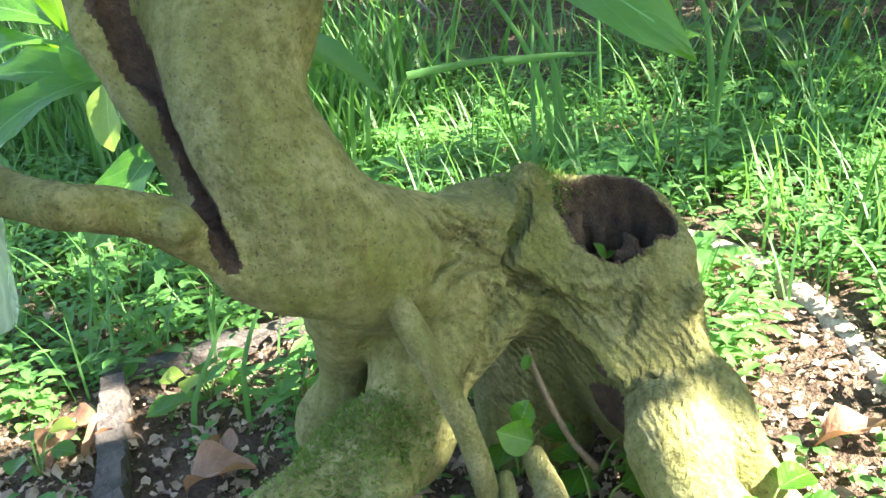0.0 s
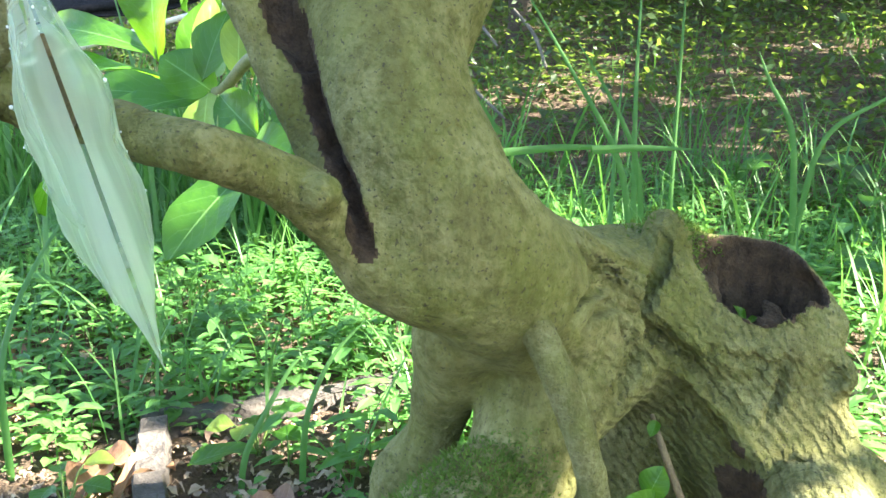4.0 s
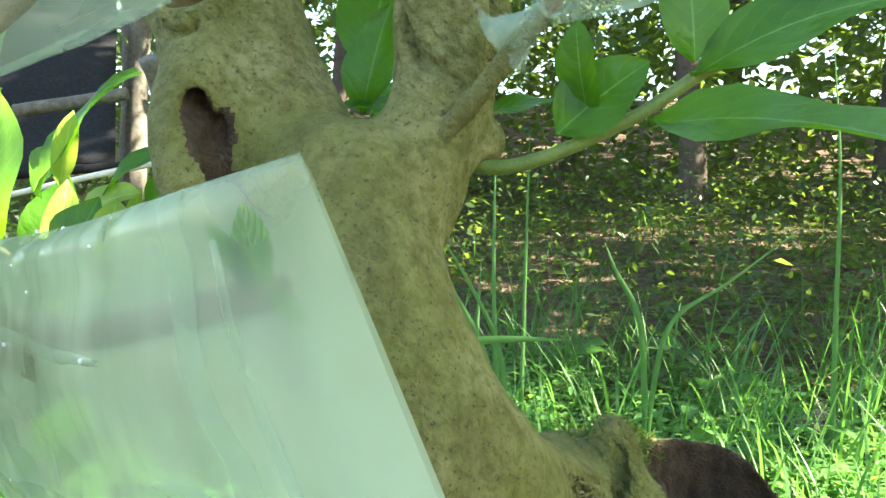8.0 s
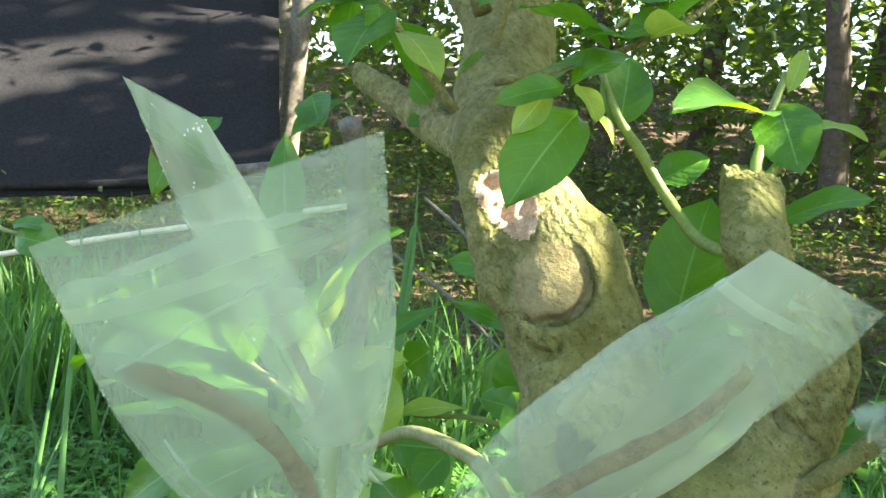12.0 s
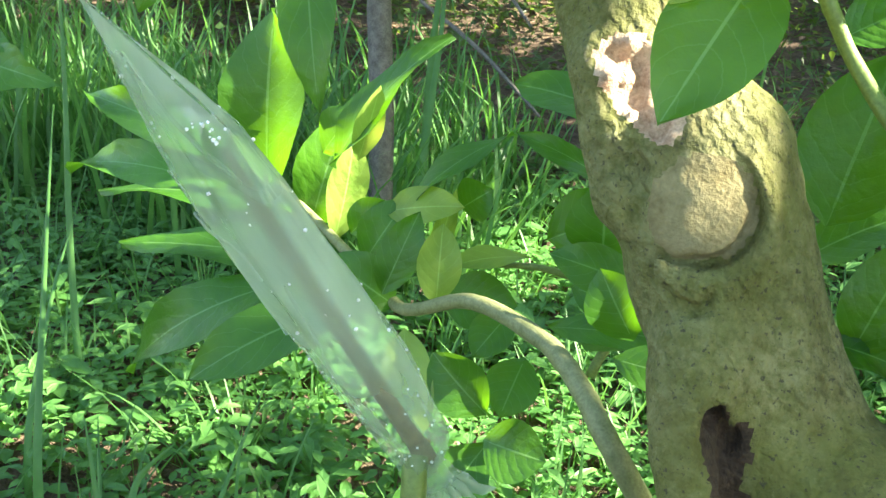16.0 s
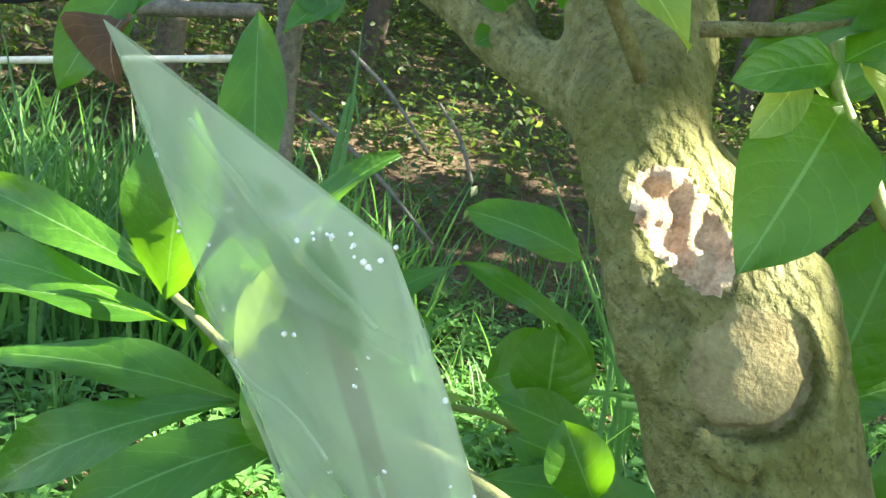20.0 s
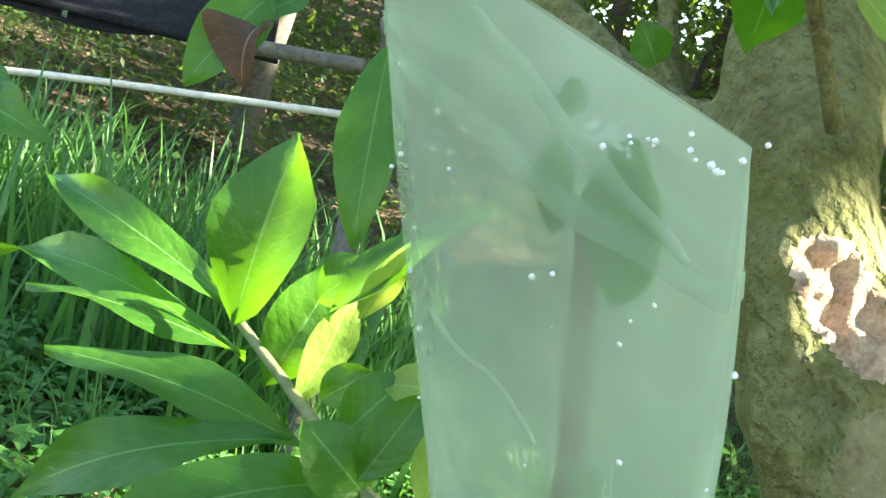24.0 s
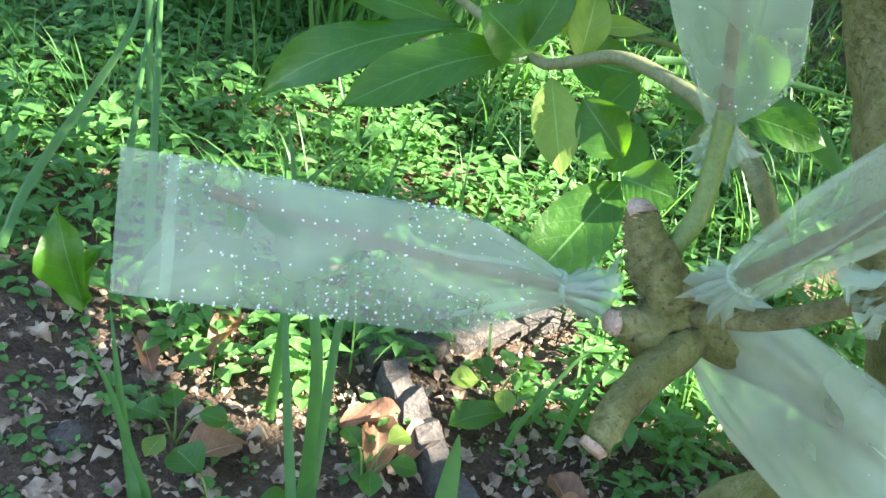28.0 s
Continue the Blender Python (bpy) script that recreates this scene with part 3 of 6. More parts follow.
# the gap round the old scar
groove([(-0.321, 0.654, 0.835), (-0.315, 0.647, 0.811), (-0.302, 0.645, 0.797), (-0.278, 0.648, 0.792), (-0.260, 0.655, 0.806), (-0.256, 0.662, 0.827), (-0.268, 0.666, 0.849)], 0.0032, 0.012, False)
# the split side and the torn edge of the second stub
FISSURE = [(-0.137, 0.653, 0.804), (-0.13, 0.655, 0.779), (-0.116, 0.656, 0.757), (-0.099, 0.658, 0.74), (-0.079, 0.658, 0.719)]
WOUND = [(-0.083, 0.657, 0.818), (-0.061, 0.658, 0.81), (-0.051, 0.66, 0.783), (-0.056, 0.66, 0.742)]
# folds of the old bark where the stem runs into the burl
for wide, deep, pts in (
    (0.0085, 0.016, [(0.036, 0.822, 0.460), (0.053, 0.797, 0.432), (0.056, 0.778, 0.407), (0.058, 0.762, 0.394), (0.079, 0.761, 0.363), (0.094, 0.756, 0.331), (0.119, 0.756, 0.300), (0.135, 0.756, 0.279)]),
    (0.0052, 0.007, [(-0.007, 0.695, 0.478), (0.010, 0.688, 0.466), (0.028, 0.701, 0.448), (0.045, 0.734, 0.425), (0.057, 0.754, 0.402)]),
    (0.005, 0.007, [(-0.003, 0.710, 0.482), (0.018, 0.714, 0.467), (0.036, 0.738, 0.446), (0.055, 0.771, 0.420)]),
    (0.0052, 0.007, [(0.004, 0.734, 0.477), (0.023, 0.749, 0.463), (0.050, 0.787, 0.442)]),
    (0.004, 0.007, [(-0.010, 0.654, 0.402), (0.011, 0.671, 0.419), (0.029, 0.704, 0.424), (0.048, 0.741, 0.410)]),
    (0.005, 0.007, [(-0.001, 0.676, 0.388), (0.018, 0.690, 0.402), (0.035, 0.721, 0.402), (0.055, 0.749, 0.391)]),
    (0.005, 0.007, [(0.047, 0.730, 0.381), (0.056, 0.734, 0.350), (0.054, 0.723, 0.324), (0.047, 0.709, 0.295)]),
    (0.0045, 0.006, [(0.036, 0.717, 0.391), (0.047, 0.722, 0.359), (0.045, 0.709, 0.328), (0.034, 0.704, 0.298)]),
    (0.005, 0.007, [(0.062, 0.746, 0.375), (0.072, 0.750, 0.342), (0.067, 0.748, 0.313)]),
    (0.005, 0.006, [(0.075, 0.751, 0.370), (0.087, 0.755, 0.337), (0.084, 0.754, 0.308)]),
    (0.005, 0.007, [(0.095, 0.765, 0.354), (0.113, 0.765, 0.329), (0.132, 0.779, 0.312), (0.152, 0.787, 0.307)]),
    (0.0045, 0.006, [(0.103, 0.773, 0.363), (0.129, 0.778, 0.344), (0.154, 0.796, 0.331), (0.176, 0.820, 0.336)]),
    (0.0045, 0.006, [(0.134, 0.785, 0.358), (0.147, 0.786, 0.313), (0.146, 0.780, 0.267), (0.159, 0.780, 0.221)]),
    (0.0045, 0.006, [(0.159, 0.805, 0.349), (0.170, 0.795, 0.307), (0.169, 0.789, 0.262)]),
    (0.004, 0.008, [(0.044, 0.709, 0.328), (0.034, 0.689, 0.289), (0.024, 0.676, 0.267), (0.031, 0.670, 0.240)]),
    (0.0045, 0.007, [(-0.012, 0.602, 0.206), (-0.009, 0.616, 0.238), (-0.017, 0.622, 0.266)]),
    (0.0045, 0.006, [(-0.350, 0.663, 0.846), (-0.337, 0.659, 0.826), (-0.334, 0.651, 0.798), (-0.322, 0.645, 0.771)]),
    (0.0045, 0.006, [(-0.336, 0.666, 0.849), (-0.329, 0.664, 0.839), (-0.332, 0.656, 0.815)]),
    (0.0025, 0.004, [(-0.296, 0.637, 0.767), (-0.273, 0.632, 0.773), (-0.267, 0.637, 0.785)]),
    (0.0050, 0.010, FISSURE),
    (0.0045, 0.007, WOUND),
):
    old = pts[0][2] < 0.5
    groove(pts, wide * (1.15 if old else 1), deep * (1.7 if old else 1), False)
# plates of harder wood left standing in the cup
PLATES = [[(0.061, 0.884, 0.388, .006), (0.072, 0.859, 0.365, .008)], [(0.068, 0.899, 0.387, .005), (0.082, 0.867, 0.358, .007)], [(0.120, 0.905, 0.365, .005), (0.130, 0.879, 0.343, .008)], [(0.133, 0.898, 0.360, .005), (0.143, 0.874, 0.343, .008)], [(0.101, 0.879, 0.351, .008), (0.123, 0.877, 0.347, .009), (0.147, 0.877, 0.345, .008)], [(0.073, 0.965, 0.377, .008), (0.089, 0.917, 0.349, .010)], [(0.137, 0.958, 0.366, .008), (0.147, 0.921, 0.343, .010)]]
for q in PLATES:
    melt(field, LO, STEP, np.array(q[0]), np.array(q[-1]), 0.006)
tv, tf = skin(field, LO, STEP)
nrm = np.zeros_like(tv)
fn = np.cross(tv[tf[:, 2]] - tv[tf[:, 0]], tv[tf[:, 3]] - tv[tf[:, 1]])
for c in range(4):
    np.add.at(nrm, tf[:, c], fn)
nrm /= np.linalg.norm(nrm, axis=1, keepdims=True) + 1e-9
burl = np.array((0.109, 0.891, 0.313))
foot = np.exp(-((np.linalg.norm((tv - burl) / np.array([0.24, 0.2, 0.2]), axis=1)) ** 2))
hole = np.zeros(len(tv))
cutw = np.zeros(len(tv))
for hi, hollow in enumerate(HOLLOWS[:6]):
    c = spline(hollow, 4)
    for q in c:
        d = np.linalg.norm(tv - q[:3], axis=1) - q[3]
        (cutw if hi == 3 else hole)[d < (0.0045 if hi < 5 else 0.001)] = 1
# inner walls of the crack take the dark colour in place of shade
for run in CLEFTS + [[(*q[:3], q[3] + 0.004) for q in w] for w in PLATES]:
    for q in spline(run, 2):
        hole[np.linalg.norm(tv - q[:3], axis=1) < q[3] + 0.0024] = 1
# the dead face of the old scar
scar = np.zeros(len(tv))
scar[np.linalg.norm(tv - np.array((-0.285, 0.660, 0.820)), axis=1) < 0.0315] = 1
disp = np.empty(len(tv))
for i, p in enumerate(tv):
    v = Vector(p)
    disp[i] = 0.0030 * noise.noise(v * 22) + 0.0014 * noise.noise(v * 70)
    if foot[i] > 0.08:
        ridge = math.sin((p[0] * 0.9 + p[2] * 0.75 + 0.03 * noise.noise(v * 14)) * 330 + 4 * noise.noise(v * 9))
        ridge = 1 - 2.2 * abs(ridge)
        disp[i] += foot[i] * (-0.0005 * ridge * (0.6 + noise.noise(v * 17)) + 0.0016 * noise.noise(v * 30))
    if hole[i] or cutw[i]:
        disp[i] += (0.007 * noise.noise(v * 60) if cutw[i] else 0) + (0.008 if cutw[i] else 0.005) * noise.noise(Vector((p[0] * 90, p[1] * 90, p[2] * 22)))
tv = tv + nrm * disp[:, None]
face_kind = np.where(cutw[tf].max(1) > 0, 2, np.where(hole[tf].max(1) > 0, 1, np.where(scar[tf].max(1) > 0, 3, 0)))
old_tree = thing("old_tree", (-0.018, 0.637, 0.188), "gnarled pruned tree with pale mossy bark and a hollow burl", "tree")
trunk_data = data_of("trunk", tv, tf, [BARK, ROT_AND_SHADE, CUT, SCAR], None, face_kind)
trunk_data.attributes.new("wrinkle", "FLOAT", "POINT").data.foreach_set("value", np.clip(foot * 1.8 - 0.4, 0, 0.8) + 0.4 * (tv[:, 2] > 0.72).astype(np.float32))
trunk = world_part("trunk", trunk_data, old_tree, "pale greenish bark with a rotted hollow in the burl")

# ---- ground ----
def lie(x, y):
    """Height of the ground: level round the tree, rising to a bank at the back."""
    z = 0.08 + 0.012 * noise.noise(Vector((x * 3, y * 3, 0))) + 0.03 * noise.noise(Vector((x * 0.7, y * 0.7, 4)))
    b = max(0.0, y - 2.0)
    z += 0.16 * b * b / (b + 1.2)
    return z + 0.10 * max(0.0, y - 9.0)


def bare(x, y):
    """How bare the soil lies: most near the foot of the tree."""
    d = math.hypot((x + 0.30) / 0.62, (y - 0.55) / 0.42)
    e = math.hypot((x - 0.36) / 0.42, (y - 0.95) / 0.42)
    return max(1.25 - d, 1.0 - e) + 0.45 * noise.noise(Vector((x * 5, y * 5, 9)))


def ground_sheet():
    rows = [(-60 + 0.0)] + list(np.arange(-6, -1.0, 0.5)) + list(np.arange(-1.0, 3.0, 0.025)) + list(np.arange(3.0, 14, 0.25)) + [20, 40, 120, 400]
    cols = [-400, -120, -40, -20] + list(np.arange(-10, -2.0, 0.4)) + list(np.arange(-2.0, 1.6, 0.025)) + list(np.arange(1.6, 10, 0.4)) + [20, 40, 120, 400]
    v = []
    for y in rows:
        for x in cols:
            far = min(1.0, 12 / max(12.0, math.hypot(x, y)))
            fine = 0.010 * noise.noise(Vector((x * 22, y * 22, 2))) + 0.006 * noise.noise(Vector((x * 55, y * 55, 7))) if abs(x) < 2.2 and -1.2 < y < 3 else 0
            v.append((x, y, lie(x, min(y, 14)) + fine * far))
    w = len(cols)
    f = [(r * w + c, r * w + c + 1, (r + 1) * w + c + 1, (r + 1) * w + c) for r in range(len(rows) - 1) for c in range(w - 1)]
    return tagged(part("ground", data_of("ground", v, f, SOIL)), "dark crumbly garden soil with leaf litter, rising to a bank", "ground", kind="structure")


ground = ground_sheet()

rng = np.random.default_rng(5)


def turned(v, yaw, scale, at):
    c, s = math.cos(yaw) * scale, math.sin(yaw) * scale
    v = np.asarray(v)
    return np.stack([v[:, 0] * c - v[:, 1] * s + at[0], v[:, 0] * s + v[:, 1] * c + at[1], v[:, 2] * scale + at[2]], 1)


def weed_plant(seed, leaves, size, height, width=0.6):
    """A small herb: stems with pairs of ovate leaves."""
    r = np.random.default_rng(seed)
    v, f, n = [], [], 0
    for k in range(leaves):
        a = k * 2.4 + r.uniform(-0.4, 0.4)
        z = height * (0.25 + 0.75 * (k + 1) / leaves)
        reach = size * r.uniform(0.7, 1.25)
        b = np.array([0.25 * size * math.cos(a), 0.25 * size * math.sin(a), z])
        d = np.array([math.cos(a), math.sin(a), r.uniform(-0.25, 0.35)])
        s = np.array([-math.sin(a), math.cos(a), 0])
        w = reach * width * 0.5
        u = np.array([0, 0, 1.0])
        pts = [b, b + d * reach * 0.3 + s * w * 0.85 + u * w * .25, b + d * reach * 0.3 - s * w * 0.85 + u * w * .25, b + d * reach * 0.45, b + d * reach * 0.66 + s * w * 0.75 + u * w * .2 - u * 0.05 * reach, b + d * reach * 0.66 - s * w * 0.75 + u * w * .2 - u * 0.05 * reach, b + d * reach - u * 0.16 * reach]
        v += pts
        f += [(n, n + 3, n + 1), (n, n + 2, n + 3), (n + 1, n + 3, n + 6, n + 4), (n + 2, n + 5, n + 6, n + 3)]
        n += 7
    st = 0.03 * size
    v += [np.array(q) for q in ((st, 0, 0), (-st, st, 0), (0, -st, 0), (0, 0, height))]
    f += [(n, n + 1, n + 3), (n + 1, n + 2, n + 3), (n + 2, n, n + 3)]
    return np.array(v), f


def grass_blade(r, length, width, lean, bend):
    """A curved strip with a fold; it bends over under its weight."""
    v, f = [], []
    seg = 6
    x = z = 0.0
    ang = lean
    for i in range(seg + 1):
        s = i / seg
        w = width * (1 - s) ** 0.6 * (0.6 + 0.4 * min(1, s * 5)) + 0.0004
        v += [(x, -w / 2, z + w * .2), (x, w / 2, z + w * .2)]
        ang += bend / seg * (0.4 + 1.2 * s)
        x += math.sin(ang) * length / seg
        z += math.cos(ang) * length / seg
    for i in range(seg):
        f.append((2 * i, 2 * i + 1, 2 * i + 3, 2 * i + 2))
    return np.array(v), f


CLEAR = [((0.076, 1.554, 0.080), 0.10), ((0.212, 1.449, 0.080), 0.08), ((0.321, 1.301, 0.080), 0.08), ((0.399, 1.122, 0.080), 0.08), ((0.288, 1.159, 0.080), 0.05), ((-0.482, 1.024, 0.080), 0.05), ((-0.443, 1.082, 0.080), 0.06), ((-0.526, 0.976, 0.080), 0.04), ((-0.524, 0.747, 0.080), 0.06), ((-0.442, 0.650, 0.080), 0.06)]


def cleared(x, y):
    return any(math.hypot(x - c[0], y - c[1]) < rad for c, rad in CLEAR)


HERBS = [weed_plant(s, n, a, h, w) for s, n, a, h, w in ((1, 8, 0.022, 0.05, 0.6), (2, 10, 0.026, 0.07, 0.5), (3, 6, 0.030, 0.04, 0.75), (4, 12, 0.022, 0.10, 0.55), (5, 5, 0.016, 0.02, 0.9), (6, 9, 0.040, 0.09, 0.42), (7, 7, 0.045, 0.10, 0.8))]


def sow_herbs(name, label, count, xr, yr, pick, scale, thin=True, avoid=(), mat=None):
    heap = Heap()
    made = 0
    while made < count:
        x, y = rng.uniform(*xr), rng.uniform(*yr)
        made += 1
        if cleared(x, y):
            continue
        if thin and bare(x, y) > rng.uniform(-0.1, 0.75):
            continue
        if any(math.hypot(x - a, y - b) < c for a, b, c in avoid):
            continue
        v, f = HERBS[rng.choice(pick)]
        heap.add(turned(v, rng.uniform(0, 6.28), rng.uniform(*scale), (x, y, lie(x, y) - 0.004)), f)
    return tagged(part(name, heap.data(name, mat or WEED, False)), label, "weeds", kind="stuff")


sow_herbs("low_weeds", "bright green low weeds covering the soil", 4300, (-2.2, 1.6), (0.75, 2.6), [0, 1, 2, 3, 5], (0.7, 1.35), avoid=((-0.55, 0.72, 0.16), (0.05, 0.75, 0.20), (0.15, 0.85, 0.2)))
sow_herbs("leafy_weeds", "broad-leaved green weeds behind the tree", 1200, (-1.9, 1.5), (1.05, 2.8), [2, 5, 6, 1], (0.5, 1.1))
sow_herbs("seedlings", "tiny round-leaved seedlings on dark soil", 420, (-1.1, 0.6), (0.35, 1.0), [4, 4, 0, 2], (0.5, 1.0), False)
sow_herbs("garden_weeds", "scattered weeds on the open soil round the tree", 2600, (-5.5, 5.0), (-4.0, 0.15), [0, 1, 2, 3], (0.8, 1.6), False)
sow_herbs("side_weeds", "weeds spreading beside the bed", 1500, (1.6, 4.5), (0.2, 3.0), [0, 1, 2, 3, 5], (0.8, 1.6), False)
# same herbs as the near weeds, in the shade-darkened leaf colour
sow_herbs("bank_weeds", "scattered low weeds on the shaded bank, leaf colour darkened for shade", 1900, (-5.0, 4.5), (2.5, 7.5), [1, 3, 5, 6], (0.8, 1.8), False, mat=FAR_SHADED)


def sow_grass(name, label, clumps, blades, lengths, widths, xr, yr, spread, lean=(0.05, 0.5), bend=(0.2, 1.3), where=None):
    heap = Heap()
    for _ in range(clumps):
        x, y = (rng.uniform(*xr), rng.uniform(*yr)) if where is None else where[_ % len(where)]
        if where is None and (bare(x, y) > 0.35 or cleared(x, y)):
            continue
        for _b in range(blades):
            r = rng
            v, f = grass_blade(r, r.uniform(*lengths), r.uniform(*widths), r.uniform(*lean), r.uniform(*bend))
            px, py = x + r.normal() * spread, y + r.normal() * spread
            heap.add(turned(v, r.uniform(0, 6.28), 1, (px, py, lie(px, py) - 0.01)), f)
    return tagged(part(name, heap.data(name, GRASS)), label, "grass", kind="stuff")


sow_grass("short_grass", "thin bright grass among the weeds", 720, 8, (0.08, 0.24), (0.003, 0.007), (-2.3, 1.8), (0.85, 3.0), 0.03)
sow_grass("meadow_grass", "knee-high green grass behind the tree", 70, 7, (0.22, 0.50), (0.004, 0.009), (-0.4, 1.6), (1.45, 3.2), 0.05)
sow_grass("reed_grass", "tall broad-bladed grass clumps at the back", 150, 12, (0.26, 0.55), (0.009, 0.017), (-2.8, -0.75), (1.75, 2.7), 0.06, (0.02, 0.28), (0.1, 1.2))
sow_grass("shade_grass", "long grass on the shaded slope", 70, 6, (0.12, 0.28), (0.005, 0.010), (-4.0, 4.0), (2.8, 5.5), 0.08)


def bank_litter():
    heap = Heap()
    for _ in range(9000):
        x, y = rng.uniform(-5, 4.5), rng.uniform(1.6, 6.5)
        s = rng.uniform(0.02, 0.06)
        v, f, uv = leaf_shape((0, 0, 0), (s, 0, rng.uniform(-0.2, 0.4) * s), s * rng.uniform(0.35, 0.7), droop=rng.uniform(-0.2, 0.3), rows=2, cols=2, seed=_)
        heap.add(turned(v, rng.uniform(0, 6.28), 1, (x, y, lie(x, y) + 0.008)), f, uv)
    return tagged(part("bank_litter", heap.data("bank_litter", BANK_LITTER)), "brown fallen leaves scattered over the shaded bank", "litter", kind="stuff")


bank_litter()


def litter():
    heap = Heap()
    for _ in range(12000):
        x, y = rng.uniform(-1.5, 1.0), rng.uniform(0.3, 1.6)
        if bare(x, y) < rng.uniform(-0.4, 0.3):
            continue
        s = rng.choice([0.006, 0.010, 0.014, 0.024]) * rng.uniform(0.6, 1.4)
        a = rng.uniform(0, 6.28)
        v, f, uv = leaf_shape((0, 0, 0), (s, 0, rng.uniform(-0.2, 0.3) * s), s * rng.uniform(0.15, 0.9), droop=rng.uniform(-0.3, 0.4), fold=rng.uniform(-0.6, 0.8), wave=0.15, wide=rng.uniform(0.3, 0.65), rows=4, cols=2, seed=_)
        heap.add(turned(v, a, 1, (x, y, lie(x, y) + 0.008)), f, uv)
    return tagged(part("leaf_litter", heap.data("leaf_litter", LITTER)), "crumbled brown leaf litter and bits of bark", "litter", kind="stuff")


litter()

# ---- the wood behind ----
def far_trees():
    spots = [(0.42, 6.0, 0.075, -0.12), (-1.7, 5.2, 0.06, 0.1), (-2.88, 5.0, 0.075, 0.02), (1.7, 6.6, 0.10, 0.08), (2.6, 5.2, 0.07, -0.1), (-0.5, 8.2, 0.10, 0.05), (-4.2, 6.4, 0.12, -0.05), (-3.4, 8.6, 0.11, 0.1), (-5.6, 5.0, 0.10, 0.1), (3.6, 8.5, 0.13, -0.08), (0.9, 9.2, 0.09, 0.1), (-1.2, 7.4, 0.07, -0.12), (4.8, 6.6, 0.10, 0.05), (-2.15, 3.75, 0.05, 0.06)]
    for i, (x, y, r, lean) in enumerate(spots):
        g = lie(x, y)
        tree = thing("background_tree", (x, y, g), "slender dark tree standing on the shaded bank", "tree", "trees of the wood")
        pts = [(x, y, g - 0.1, r * 1.25), (x + lean * 0.4, y, g + 0.8, r), (x + lean * 1.4, y, g + 1.9, r * 0.85), (x + lean * 2.2, y + 0.2, g + 3.6, r * 0.6), (x + lean * 2.6, y + 0.1, g + 5.0, r * 0.3)]
        v, f = tube(pts, 10, 6, 0.05, i)
        world_part("trunk", data_of("trunk", v, f, TRUNK_FAR if i not in (2, 13) else POLE), tree)
        for q in range(4):
            a = q * 1.7 + i
            z = g + 1.5 + 0.8 * q
            s = (x + lean * (0.8 + 0.45 * q), y, z)
            e = (s[0] + 1.1 * math.cos(a), s[1] + 0.9 * math.sin(a), z + 0.7)
            v, f = tube([(*s, r * 0.4), ((s[0] + e[0]) / 2, (s[1] + e[1]) / 2, z + 0.45, r * 0.3), (*e, r * 0.1)], 6, 4, 0.05, q)
            world_part("limb", data_of("limb", v, f, TRUNK_FAR), tree)
        heap = Heap()
        r2 = np.random.default_rng(100 + i)
        for c in range(26):
            cx, cy, cz = x + lean * 2 + r2.normal() * 0.9, y + r2.normal() * 0.7, g + r2.uniform(1.3, 5.0)
            for _ in range(60):
                b = np.array([cx, cy, cz]) + r2.normal(size=3) * np.array([0.28, 0.28, 0.2])
                d = r2.normal(size=3)
                d /= np.linalg.norm(d)
                s = r2.uniform(0.05, 0.11)
                w = cross3(d, r2.normal(size=3))
                w *= s * 0.22 / (np.linalg.norm(w) + 1e-6)
                heap.add([b, b + d * s * 0.5 + w, b + d * s - np.array([0, 0, 0.02]), b + d * s * 0.5 - w], [(0, 1, 2), (0, 2, 3)])
        world_part("crown", heap.data("crown", FAR_SHADED, False), tree)


far_trees()


def thicket(name, label, count, xr, yr, zr, size, seed, per=46, spread=0.22):
    heap = Heap()
    r2 = np.random.default_rng(seed)
    for c in range(count):
        cx, cy = r2.uniform(*xr), r2.uniform(*yr)
        cz = lie(cx, cy) + r2.uniform(*zr)
        for _ in range(per):
            b = np.array([cx, cy, cz]) + r2.normal(size=3) * spread * np.array([1, 1, 0.7])
            b[2] = max(b[2], lie(b[0], b[1]) + 0.01)
            d = r2.normal(size=3) * np.array([1, 1, 0.55])
            d /= np.linalg.norm(d)
            s = r2.uniform(*size)
            w = cross3(d, r2.normal(size=3) * np.array([.4, .4, 1]))
            w *= s * 0.24 / (np.linalg.norm(w) + 1e-6)
            heap.add([b, b + d * s * 0.5 + w, b + d * s - np.array([0, 0, 0.15 * s]), b + d * s * 0.5 - w], [(0, 1, 2), (0, 2, 3)])
    return tagged(part(name, heap.data(name, FAR_SHADED, False)), label, "shrubs", kind="stuff")


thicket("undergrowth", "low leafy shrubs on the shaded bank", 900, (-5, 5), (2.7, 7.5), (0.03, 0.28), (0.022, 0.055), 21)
thicket("wood_edge", "leafy thicket at the edge of the wood, coloured dark for shade", 470, (-7, 6.5), (6.3, 9.5), (0.1, 2.6), (0.08, 0.16), 22, 46, 0.3)
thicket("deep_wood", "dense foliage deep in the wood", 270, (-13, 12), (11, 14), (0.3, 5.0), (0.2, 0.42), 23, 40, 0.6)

# ---- parts of the old tree that stand by themselves ----
def limb(parent, name, pts, mat, label="", sides=12, wobble=0.03, knots=0.0):
    v, f = tube(pts, sides, 7, wobble, len(pts) * 7 + int(abs(pts[0][0]) * 1000), knots)
    return world_part(name, data_of(name, v, f, mat), parent, label)


